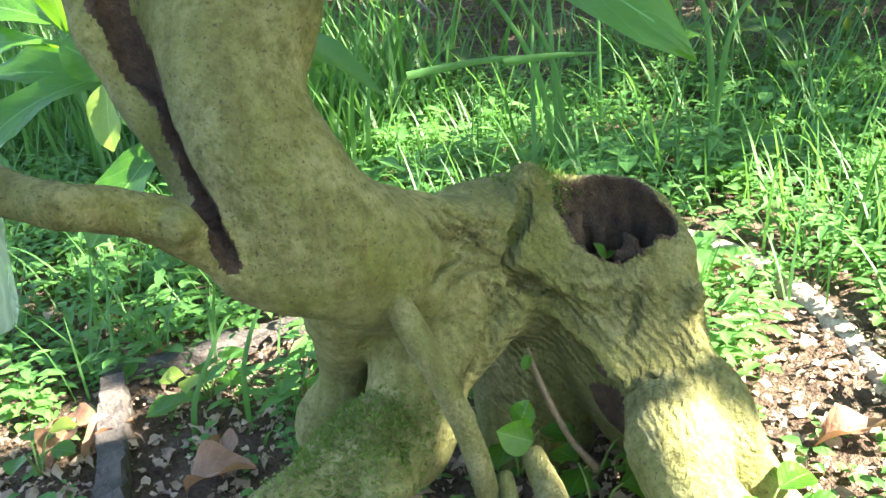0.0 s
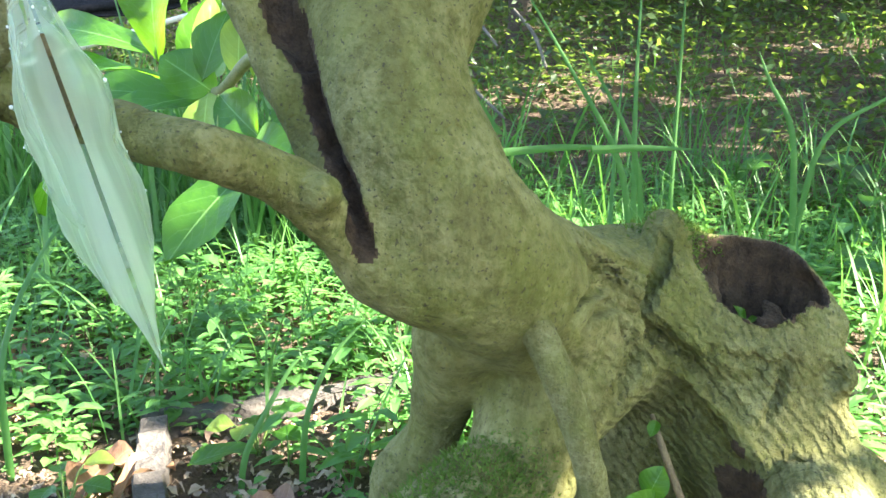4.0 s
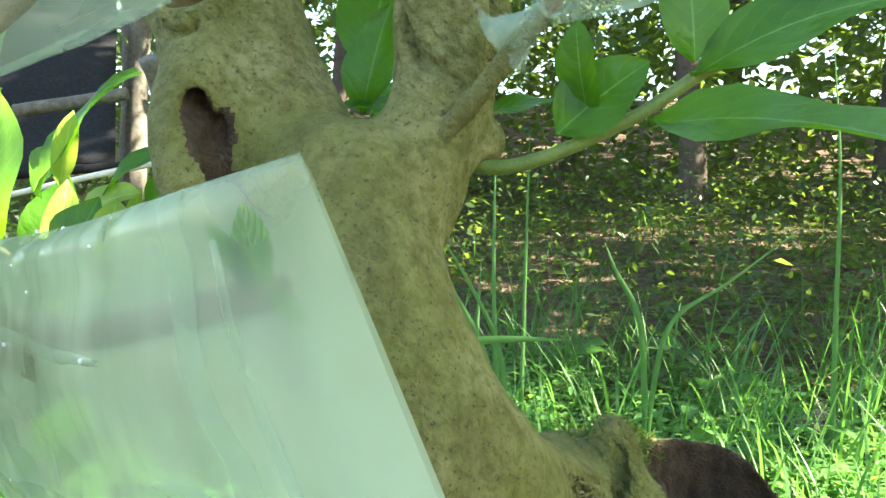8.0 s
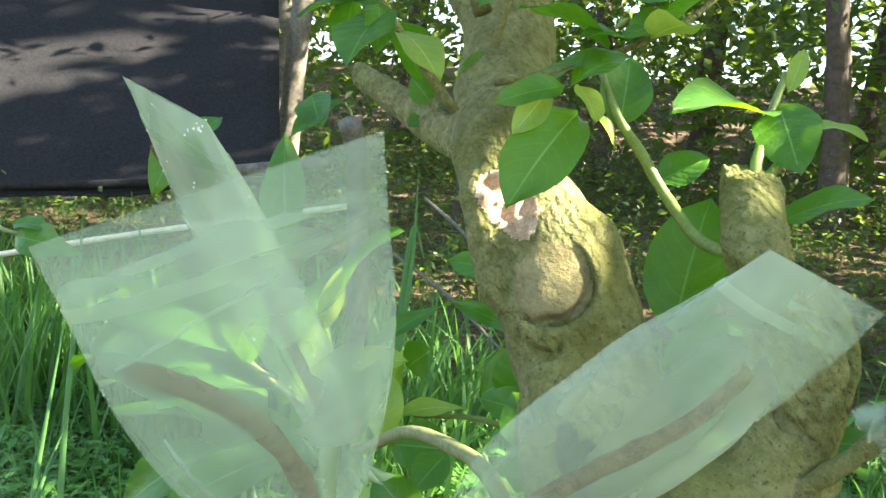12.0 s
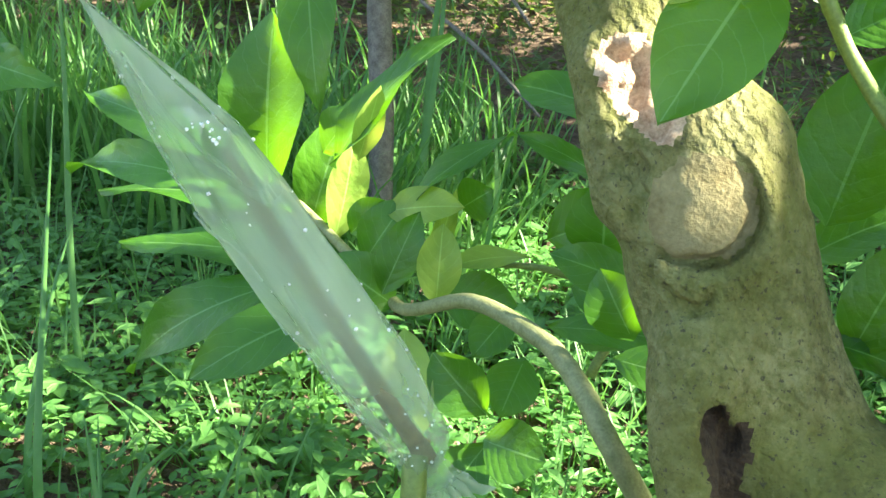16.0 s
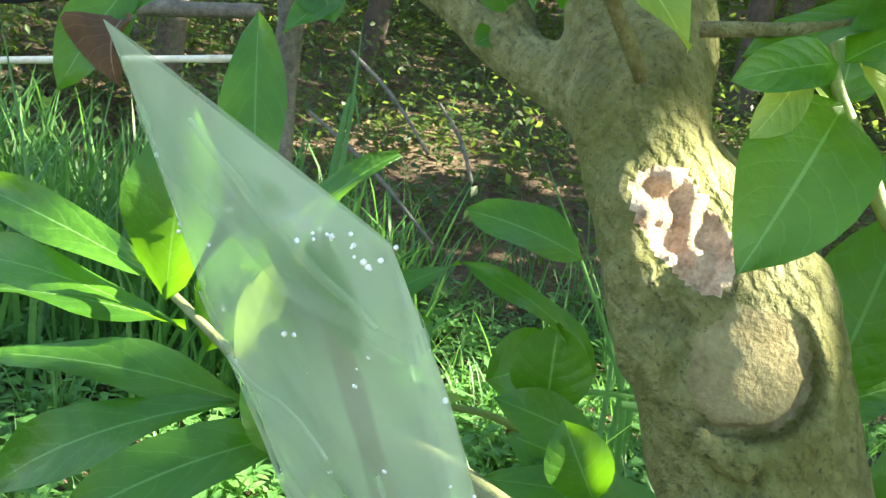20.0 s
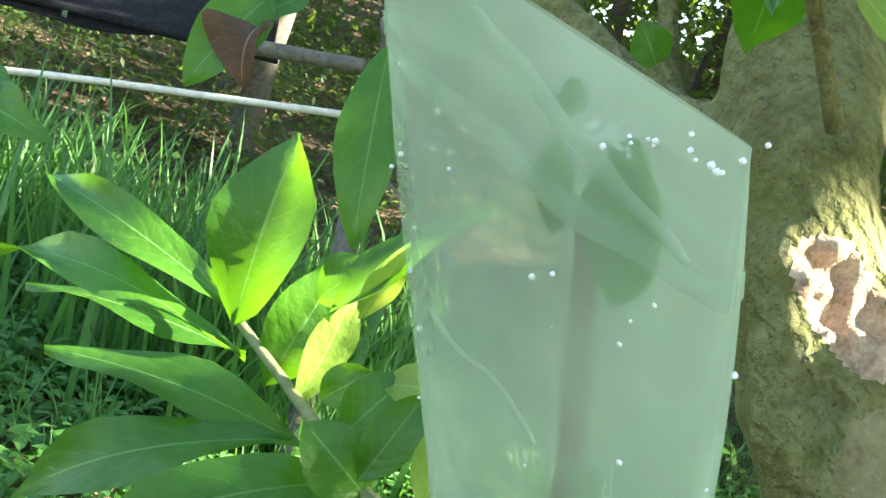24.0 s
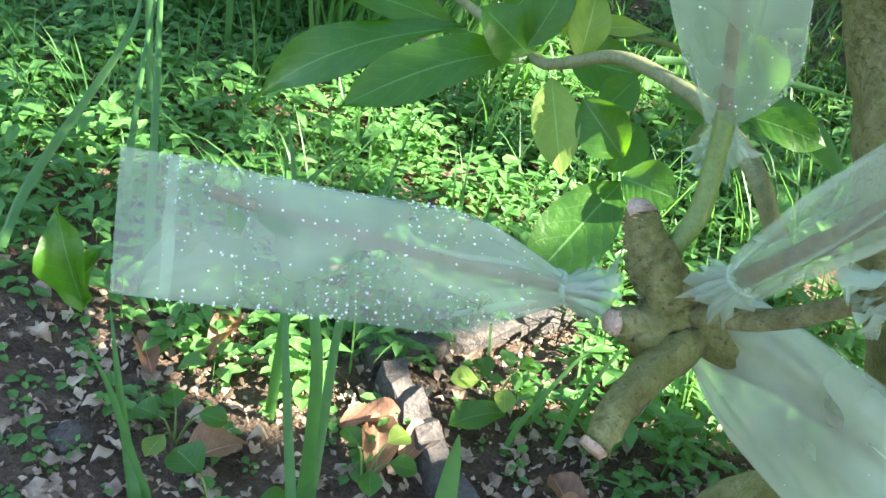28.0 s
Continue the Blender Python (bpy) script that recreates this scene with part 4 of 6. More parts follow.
limb(old_tree, "shoot", [(-0.050, 0.664, 0.425, .012), (-0.034, 0.640, 0.416, .0135), (-0.012, 0.628, 0.386, .0135), (0.008, 0.630, 0.340, .0130), (0.022, 0.640, 0.285, .0125), (0.028, 0.654, 0.227, .0125), (0.029, 0.668, 0.171, .0125), (0.031, 0.676, 0.110, .0125)], TWIG, "bent green shoot hanging from the trunk", 14, 0.03)
limb(old_tree, "fine_root", [(0.039, 0.789, 0.279, .002), (0.051, 0.776, 0.258, .0032), (0.067, 0.770, 0.224, .0036), (0.086, 0.774, 0.179, .0036), (0.108, 0.783, 0.144, .005)], BROWN_TWIG, "thin brown hanging root")
limb(old_tree, "surface_root", [(0.060, 0.716, 0.201, .012), (0.093, 0.673, 0.180, .016), (0.120, 0.619, 0.160, .016), (0.135, 0.565, 0.144, .014), (0.147, 0.532, 0.125, .010)], TWIG, "bare root on the soil")
limb(old_tree, "surface_root", [(-0.055, 0.611, 0.193, .016), (-0.030, 0.571, 0.178, .015), (-0.006, 0.526, 0.156, .012)], TWIG, "bare root on the soil")
limb(old_tree, "surface_root", [(0.041, 0.685, 0.194, .008), (0.057, 0.655, 0.179, .009), (0.078, 0.610, 0.157, .007)], TWIG, "bare root on the soil")
# the bark flap torn along the mossy root
limb(old_tree, "bark_flap", [(-0.082, 0.499, 0.205, .008), (-0.052, 0.535, 0.217, .012), (-0.024, 0.567, 0.223, .010), (-0.007, 0.595, 0.226, .003)], BROWN_TWIG, "torn strip of dead bark")
# head of the grafted branch: cut stubs and shoots
limb(old_tree, "branch_stub", [(-0.388, 0.459, 0.596, .018), (-0.408, 0.464, 0.618, .017), (-0.423, 0.468, 0.636, .013), (-0.429, 0.473, 0.647, .011)], BARK, "short sawn stub", 16, 0.10)
limb(old_tree, "branch_stub", [(-0.381, 0.461, 0.588, .016), (-0.402, 0.444, 0.585, .012), (-0.422, 0.429, 0.587, .0095)], BARK, "short sawn stub", 16, 0.10)
limb(old_tree, "branch_stub", [(-0.370, 0.452, 0.580, .014), (-0.400, 0.392, 0.563, .011), (-0.411, 0.351, 0.551, .009)], BARK, "short sawn stub with an orange cut", 16, 0.10)
limb(old_tree, "branch_stub", [(-0.363, 0.477, 0.580, .020), (-0.386, 0.467, 0.589, .020), (-0.399, 0.434, 0.570, .014)], BARK, "knobbly end of the branch", 16, 0.10)
for c, n, r in (((-0.429, 0.471, 0.649), (0.1, -0.2, 1), 0.0105), ((-0.423, 0.427, 0.588), (-0.8, -0.6, 0.1), 0.0088), ((-0.412, 0.349, 0.551), (-0.3, -0.6, -0.5), 0.0092)):
    nn = Vector(n).normalized()
    c0 = Vector(c)
    v, f = tube([(*(c0 - nn * 0.002), r), (*(c0 + nn * 0.0025), r * 0.9)], 14, 2, 0.05, 3)
    world_part("cut_face", data_of("cut_face", v, f, CUT), old_tree, "pale sawn end grain")
limb(old_tree, "graft_shoot", [(-0.401, 0.472, 0.629, .007), (-0.393, 0.483, 0.653, .0075), (-0.395, 0.495, 0.682, .007), (-0.398, 0.503, 0.706, .0065), (-0.400, 0.510, 0.714, .006)], GREEN_STEM, "green grafted shoot", 12)
limb(old_tree, "graft_shoot", [(-0.387, 0.464, 0.603, .009), (-0.371, 0.440, 0.634, .008), (-0.362, 0.416, 0.657, .006)], TWIG, "grafted shoot", 12)
limb(old_tree, "graft_shoot", [(-0.373, 0.452, 0.598, .008), (-0.324, 0.436, 0.629, .007), (-0.281, 0.399, 0.698, .006)], TWIG, "grafted shoot", 12)
limb(old_tree, "graft_twig", [(-0.110, 0.650, 0.668, .0085), (-0.085, 0.640, 0.695, .0075), (-0.055, 0.632, 0.726, .0072), (-0.019, 0.627, 0.769, .0065)], TWIG, "pencil-thick grafted twig", 12, 0.03, 0.2)
limb(old_tree, "leafy_twig", [(-0.077, 0.683, 0.674, .006), (-0.048, 0.678, 0.672, .0055), (-0.008, 0.676, 0.684, .005), (0.042, 0.677, 0.708, .0048), (0.090, 0.683, 0.740, .0045), (0.141, 0.684, 0.762, .004), (0.197, 0.687, 0.806, .003)], GREEN_STEM, "smooth green twig")
limb(old_tree, "leafy_twig", [(-0.150, 0.728, 0.853, .006), (-0.180, 0.745, 0.862, .0055), (-0.215, 0.776, 0.898, .005), (-0.238, 0.774, 0.931, .005), (-0.261, 0.776, 0.960, .004), (-0.282, 0.784, 1.001, .003)], GREEN_STEM, "smooth green twig")
limb(old_tree, "leafy_twig", [(-0.139, 0.806, 0.911, .006), (-0.139, 0.820, 0.934, .005), (-0.131, 0.867, 0.977, .0045), (-0.121, 0.884, 1.020, .003)], GREEN_STEM, "smooth green twig")
limb(old_tree, "leafy_twig", [(-0.132, 0.812, 0.912, .005), (-0.113, 0.840, 0.942, .004), (-0.097, 0.874, 0.967, .003)], GREEN_STEM, "smooth green twig")

LEAVES = [
    # base, tip, width, face, droop, young (1: lighter colour, also painting sunlight on lit leaves)
    ((-0.281, 0.678, 0.957), (-0.317, 0.613, 0.878), 0.062, (-0.1, -1, 0.15), 0.06, 0),
    ((-0.695, 0.974, 0.923), (-0.649, 0.918, 0.754), 0.056, (0.1, -1, 0.1), 0.03, 0),
    ((-0.173, 0.734, 0.715), (-0.153, 0.742, 0.803), 0.048, (-0.2, -1, 0.3), 0.03, 0),
    ((-0.191, 0.731, 0.721), (-0.133, 0.721, 0.715), 0.036, (0, -0.5, 1), 0.05, 0),
    ((0.050, 0.678, 0.700), (0.250, 0.501, 0.646), 0.062, (-0.1, -0.7, 1), 0.08, 0),
    ((0.077, 0.680, 0.733), (0.217, 0.658, 0.780), 0.055, (0, -0.8, 0.7), 0.10, 0),
    ((-0.014, 0.676, 0.694), (0.049, 0.675, 0.744), 0.055, (-0.3, -1, 0.3), 0.05, 0),
    ((0.009, 0.676, 0.704), (-0.001, 0.666, 0.774), 0.035, (-0.6, -1, 0), 0.05, 0),
    ((-0.076, 0.711, 0.710), (-0.010, 0.704, 0.719), 0.028, (0, -0.6, 1), 0.06, 0),
    ((0.079, 0.681, 0.744), (0.071, 0.683, 0.821), 0.050, (0.2, -1, 0.2), 0.05, 0),
    ((0.137, 0.683, 0.762), (0.172, 0.672, 0.810), 0.05, (0.2, -1, 0.5), 0.05, 0),
    ((-0.196, 0.832, 0.765), (-0.176, 0.858, 0.895), 0.085, (-0.2, -1, 0.2), 0.05, 0),
    ((-0.202, 0.861, 0.725), (-0.129, 0.876, 0.774), 0.045, (0, -0.7, 1), 0.08, 0),
    ((-0.113, 0.827, 0.879), (-0.036, 0.837, 0.908), 0.040, (0, -0.6, 1), 0.08, 0),
    ((-0.260, 0.780, 0.953), (-0.260, 0.807, 1.017), 0.05, (0.3, -1, 0.4), 0.05, 0),
    ((-0.260, 0.768, 0.933), (-0.285, 0.747, 0.966), 0.03, (0.5, -0.4, 1), 0.05, 1),
    ((-0.131, 0.867, 0.977), (-0.213, 0.757, 0.970), 0.075, (0.5, 0.1, 1), 0.05, 0),
    ((-0.124, 0.873, 0.987), (-0.102, 0.810, 0.924), 0.062, (-0.1, -1, 0.3), 0.04, 0),
    ((-0.102, 0.872, 0.966), (-0.046, 0.850, 0.960), 0.022, (0.2, -0.6, 1), 0.12, 1),
    ((-0.117, 0.879, 1.001), (-0.107, 0.896, 1.044), 0.02, (0.2, -1, 0), 0.05, 1),
    ((-0.282, 0.672, 0.978), (-0.262, 0.655, 0.949), 0.030, (0.6, -0.4, 0.6), 0.05, 1),
    ((-0.305, 0.667, 0.971), (-0.324, 0.641, 0.935), 0.026, (0.5, -0.6, 0.4), 0.05, 1),
    ((-0.291, 0.665, 0.976), (-0.340, 0.640, 0.958), 0.028, (0.2, -0.8, 0.6), 0.05, 0),
    ((-0.288, 0.671, 0.977), (-0.242, 0.681, 1.003), 0.045, (0, -0.6, 1), 0.10, 0),
    ((-0.222, 0.797, 0.906), (-0.180, 0.811, 0.931), 0.04, (0, -0.8, 0.6), 0.05, 0),
    # leaves round the upper stem
    ((-0.590, 0.904, 0.964), (-0.630, 0.862, 0.917), 0.03, (0, -0.7, 0.9), 0.06, 0),
    ((-0.626, 0.901, 0.969), (-0.597, 0.871, 0.932), 0.045, (0.1, -1, 0.3), 0.05, 0),
    ((-0.476, 0.869, 0.950), (-0.488, 0.853, 0.940), 0.022, (0, -1, 0.3), 0.05, 0),
    ((-0.472, 0.874, 0.967), (-0.494, 0.866, 0.993), 0.03, (0, -1, 0.3), 0.05, 0),
    ((-0.428, 0.863, 0.991), (-0.411, 0.843, 0.954), 0.022, (0, -1, 0.2), 0.05, 0),
    ((-0.753, 0.921, 0.936), (-0.784, 0.881, 0.888), 0.035, (0, -0.8, 0.7), 0.06, 0),
    ((-0.416, 0.802, 0.974), (-0.400, 0.802, 1.018), 0.022, (0, -1, 0.2), 0.05, 0),
    ((-0.773, 0.899, 0.926), (-0.799, 0.854, 0.838), 0.05, (0.3, -0.8, 0.4), 0.1, 0),
    # sprig inside the cup
    ((0.108, 0.871, 0.351), (0.096, 0.862, 0.371), 0.012, (0, -0.6, 1), 0.05, 0),
    ((0.108, 0.871, 0.351), (0.118, 0.868, 0.360), 0.010, (0, -0.6, 1), 0.05, 0),
    # low leaves by the burl
    ((0.070, 0.695, 0.230), (0.040, 0.677, 0.249), 0.036, (0, -0.9, 0.6), 0.02, 0),
    ((0.057, 0.695, 0.246), (0.068, 0.700, 0.274), 0.028, (0, -0.9, 0.6), 0.02, 0),
    ((0.047, 0.771, 0.282), (0.045, 0.755, 0.272), 0.012, (0, -0.9, 0.6), 0.02, 0),
]
for b, e, w, up, droop, young in LEAVES:
    leaf_part(old_tree, b, e, w, YOUNG_AND_SUNLIT if young else LEAF, up=up, droop=droop, wide=0.46)
leaf_part(old_tree, (-0.767, 0.887, 0.901), (-0.756, 0.863, 0.851), 0.05, SHRIVELLED, "shrivelled brown leaf", up=(0, -1, 0.2), droop=0.3, curl=0.8, wave=0.12)

CUT_SPOT = (-0.337, 0.699, 0.878)
# the upper crown above the stubs: twigs with many leaves
r3 = np.random.default_rng(77)
CROWN_STEMS = [
    [(-0.370, 0.689, 1.034, .020), (-0.415, 0.693, 1.129, .014), (-0.453, 0.690, 1.232, .008)],
    [(-0.377, 0.657, 0.950, .010), (-0.415, 0.627, 1.003, .008), (-0.451, 0.621, 1.058, .005)],
    [(-0.355, 0.689, 0.978, .010), (-0.285, 0.691, 0.995, .008), (-0.208, 0.697, 1.034, .006), (-0.161, 0.705, 1.080, .004)],
    [(-0.355, 0.680, 1.005, .009), (-0.341, 0.679, 1.073, .007), (-0.317, 0.671, 1.137, .004)],
    [(-0.410, 0.691, 1.081, .010), (-0.490, 0.634, 1.103, .007), (-0.559, 0.590, 1.108, .004)],
]
for st in CROWN_STEMS:
    st = [(*q[:3], q[3] * 0.42) for q in st]
    limb(old_tree, "crown_twig", st, TWIG, "", 10)
    c = spline(st, 5)
    for k in range(6, len(c), 1):
        for _ in range(2):
            a = r3.uniform(0, 6.28)
            d = np.array([math.cos(a), 0.7 * math.sin(a), r3.uniform(-0.9, 0.5)])
            d /= np.linalg.norm(d)
            L = r3.uniform(0.045, 0.085)
            s = c[k, :3] + d * 0.012
            gap = s + d * L * 0.5 - np.array(CUT_SPOT)
            if np.linalg.norm(gap - np.array(SUN_DIR) * (gap @ np.array(SUN_DIR))) < 0.055:
                continue
            leaf_part(old_tree, s, s + d * L, L * r3.uniform(0.42, 0.6), YOUNG_AND_SUNLIT if r3.random() < 0.12 else LEAF, up=(r3.normal() * .4, -0.5, 0.8), droop=0.06, rows=7)

# moss on the root and the burl's upper rim
def moss():
    heap = Heap()
    zones = [((-0.065, 0.639, 0.252), 0.050, 1.0), ((-0.082, 0.607, 0.218), 0.055, 0.9), ((-0.092, 0.607, 0.268), 0.055, 0.8), ((-0.119, 0.570, 0.252), 0.05, 0.7), ((0.047, 0.891, 0.424), 0.035, 0.9), ((-0.037, 0.649, 0.274), 0.03, 1.0), ((0.006, 0.887, 0.436), 0.03, 0.5)]
    r = np.random.default_rng(9)
    for c, rad, dens in zones:
        d = np.linalg.norm(tv - np.array(c), axis=1)
        near = np.nonzero(d < rad * 1.3)[0]
        for i in near:
            patch = noise.noise(Vector(tv[i]) * 28) * 0.5 + 0.5
            if nrm[i][2] < -0.3 or r.random() > dens * (1.25 - d[i] / rad) * (0.25 + 1.1 * patch):
                continue
            for _ in range(2):
                p = tv[i] + r.normal(size=3) * 0.0018
                up = nrm[i] * 0.8 + r.normal(size=3) * 0.5 + np.array([0, 0, 0.3])
                up *= r.uniform(0.003, 0.0075) / np.linalg.norm(up)
                w = cross3(up, r.normal(size=3))
                w *= 0.0011 / (np.linalg.norm(w) + 1e-9)
                heap.add([p - w, p + w, p + up], [(0, 1, 2)])
    ob = world_part("moss", heap.data("moss", MOSS, False), old_tree, "tufted green moss")
    tagged(ob, kind="stuff")


moss()

# ---- the leafy low shoot beside the tree ----
sapling = thing("leafy_shoot", (-0.295, 0.768, 0.545), "arching low shoot with whorls of large glossy green leaves", "plant")
limb(sapling, "stem", [(-0.276, 0.762, 0.520, .010), (-0.320, 0.773, 0.574, .010), (-0.358, 0.825, 0.590, .0095), (-0.400, 0.872, 0.595, .009), (-0.478, 0.915, 0.594, .008), (-0.541, 0.942, 0.557, .007), (-0.572, 0.960, 0.546, .007), (-0.639, 1.025, 0.546, .007), (-0.731, 1.112, 0.548, .006), (-0.853, 1.190, 0.573, .005), (-0.881, 1.199, 0.597, .003)], ARCH, "arched pale green-brown stem", 14)
limb(sapling, "stem", [(-0.363, 1.024, 0.477, .006), (-0.348, 1.059, 0.547, .005), (-0.424, 1.047, 0.583, .004), (-0.514, 1.031, 0.578, .003)], GREEN_STEM, "thin green side stem", 10)
# last flag 1: lighter colour, which paints the sun on lit leaves
SHRUB = [
    ((-0.815, 1.130, 0.575), (-0.818, 1.151, 0.800), 0.125, (-0.1, -1, 0.25), 0.04, 0),
    ((-0.835, 1.160, 0.585), (-1.154, 1.220, 0.625), 0.066, (0.2, -0.8, 0.6), 0.07, 0),
    ((-0.795, 1.133, 0.544), (-1.200, 1.215, 0.505), 0.060, (0.1, -0.6, 0.9), 0.11, 0),
    ((-0.820, 1.208, 0.516), (-1.116, 1.181, 0.495), 0.060, (0.1, -0.4, 1), 0.06, 0),
    ((-0.660, 1.064, 0.511), (-0.943, 0.995, 0.523), 0.062, (0, -0.6, 0.9), 0.09, 0),
    ((-0.675, 1.020, 0.535), (-0.930, 0.975, 0.355), 0.075, (-0.1, -0.7, 0.8), 0.14, 0),
    ((-0.605, 0.977, 0.538), (-0.764, 0.856, 0.456), 0.078, (-0.1, -0.8, 0.7), 0.12, 0),
    ((-0.765, 1.150, 0.518), (-0.731, 1.180, 0.682), 0.085, (0.2, -1, 0.3), 0.06, 0),
    ((-0.712, 1.112, 0.534), (-0.693, 1.116, 0.674), 0.055, (0.5, -0.5, 0.6), 0.06, 1),
    ((-0.681, 1.089, 0.556), (-0.638, 1.092, 0.607), 0.05, (0.2, -0.7, 0.6), 0.05, 0),
    ((-0.545, 0.910, 0.551), (-0.497, 0.836, 0.474), 0.058, (0.2, -1, 0.1), 0.04, 1),
    ((-0.433, 0.853, 0.482), (-0.493, 0.753, 0.374), 0.085, (0, -0.8, 0.6), 0.05, 0),
    ((-0.439, 0.864, 0.505), (-0.502, 0.876, 0.551), 0.065, (0.1, -1, 0.2), 0.05, 0),
    ((-0.624, 0.991, 0.570), (-0.586, 1.016, 0.646), 0.06, (0, -1, 0.3), 0.05, 0),
    ((-0.585, 0.950, 0.560), (-0.560, 0.980, 0.649), 0.05, (0.2, -1, 0.4), 0.05, 0),
    ((-0.523, 0.943, 0.566), (-0.529, 0.964, 0.648), 0.05, (0.2, -0.7, 0.4), 0.05, 1),
    ((-0.435, 0.838, 0.495), (-0.372, 0.829, 0.495), 0.065, (0.1, -0.9, 0.5), 0.05, 0),
    ((-0.333, 0.875, 0.590), (-0.251, 0.867, 0.587), 0.05, (0, -0.8, 0.8), 0.06, 0),
    ((-0.319, 0.886, 0.606), (-0.360, 0.898, 0.665), 0.06, (0, -1, 0.2), 0.05, 0),
    ((-0.373, 1.046, 0.762), (-0.492, 1.053, 0.779), 0.062, (0.1, -0.7, 0.8), 0.07, 0),
    ((-0.333, 1.061, 0.652), (-0.487, 1.058, 0.725), 0.035, (0.1, -0.6, 0.8), 0.14, 0),
    ((-0.487, 1.058, 0.725), (-0.593, 1.012, 0.627), 0.032, (-0.2, -0.6, 0.8), 0.10, 0),
    ((-0.372, 1.040, 0.604), (-0.381, 1.046, 0.696), 0.085, (0, -1, 0.3), 0.05, 0),
    ((-0.319, 1.006, 0.602), (-0.423, 0.996, 0.625), 0.055, (0.1, -0.8, 0.6), 0.08, 0),
    ((-0.449, 1.046, 0.593), (-0.541, 1.004, 0.574), 0.03, (0, -0.6, 0.9), 0.12, 1),
    ((-0.556, 1.019, 0.562), (-0.537, 1.031, 0.662), 0.026, (0.3, -0.8, 0.4), 0.08, 1),
    ((-0.533, 1.045, 0.636), (-0.499, 1.039, 0.666), 0.055, (0, -1, 0.3), 0.05, 0),
    ((-0.692, 1.055, 0.649), (-0.574, 1.091, 0.810), 0.055, (-0.1, -0.6, 0.9), 0.10, 0),
    ((-0.715, 1.075, 0.657), (-0.673, 1.079, 0.716), 0.06, (0, -0.8, 0.6), 0.05, 0),
    ((-0.539, 1.015, 0.540), (-0.451, 1.011, 0.549), 0.07, (0, -0.9, 0.5), 0.05, 0),
    ((-0.414, 1.012, 0.533), (-0.284, 0.998, 0.556), 0.045, (0, -0.7, 0.8), 0.06, 0),
    ((-0.453, 0.991, 0.552), (-0.481, 0.952, 0.510), 0.05, (0, -0.9, 0.5), 0.05, 0),
    ((-0.434, 1.008, 0.491), (-0.445, 0.959, 0.440), 0.065, (0, -1, 0.4), 0.05, 0),
    ((-0.403, 1.051, 0.567), (-0.308, 1.043, 0.559), 0.06, (0, -0.9, 0.5), 0.06, 0),
    ((-0.375, 1.033, 0.557), (-0.289, 1.015, 0.534), 0.04, (0, -0.8, 0.7), 0.06, 0),
    ((-0.437, 1.061, 0.612), (-0.355, 1.074, 0.660), 0.085, (0, -1, 0.4), 0.05, 0),
    ((-0.663, 1.056, 0.663), (-0.636, 1.044, 0.756), 0.035, (0.4, -0.7, 0.4), 0.06, 1),
    ((-0.608, 1.012, 0.628), (-0.519, 1.000, 0.656), 0.05, (0.2, -0.8, 0.7), 0.06, 1),
    ((-0.574, 0.964, 0.542), (-0.647, 0.944, 0.592), 0.07, (0.1, -0.9, 0.6), 0.06, 0),
]
for b, e, w, up, droop, young in SHRUB:
    leaf_part(sapling, b, e, w * 0.95, YOUNG_AND_SUNLIT if young else LEAF, up=up, droop=droop, wide=0.5)

# nibbled leaves hanging in from the side
side_twig = thing("side_twig", (-1.018, 0.863, 0.801), "nibbled leaves on a thin twig hanging into view", "plant")
limb(side_twig, "stem", [(-1.083, 0.871, 0.790, .004), (-1.018, 0.857, 0.776, .003), (-0.983, 0.851, 0.773, .002)], GREEN_STEM)
leaf_part(side_twig, (-0.989, 0.849, 0.770), (-0.885, 0.844, 0.758), 0.048, LEAF, "leaf with eaten edges", up=(0.2, -0.9, 0.5), droop=0.06, notch=0.45)
leaf_part(side_twig, (-0.995, 0.852, 0.784), (-0.937, 0.852, 0.784), 0.03, LEAF, "leaf with eaten edges", up=(0.2, -0.6, 0.9), droop=0.06, notch=0.3)

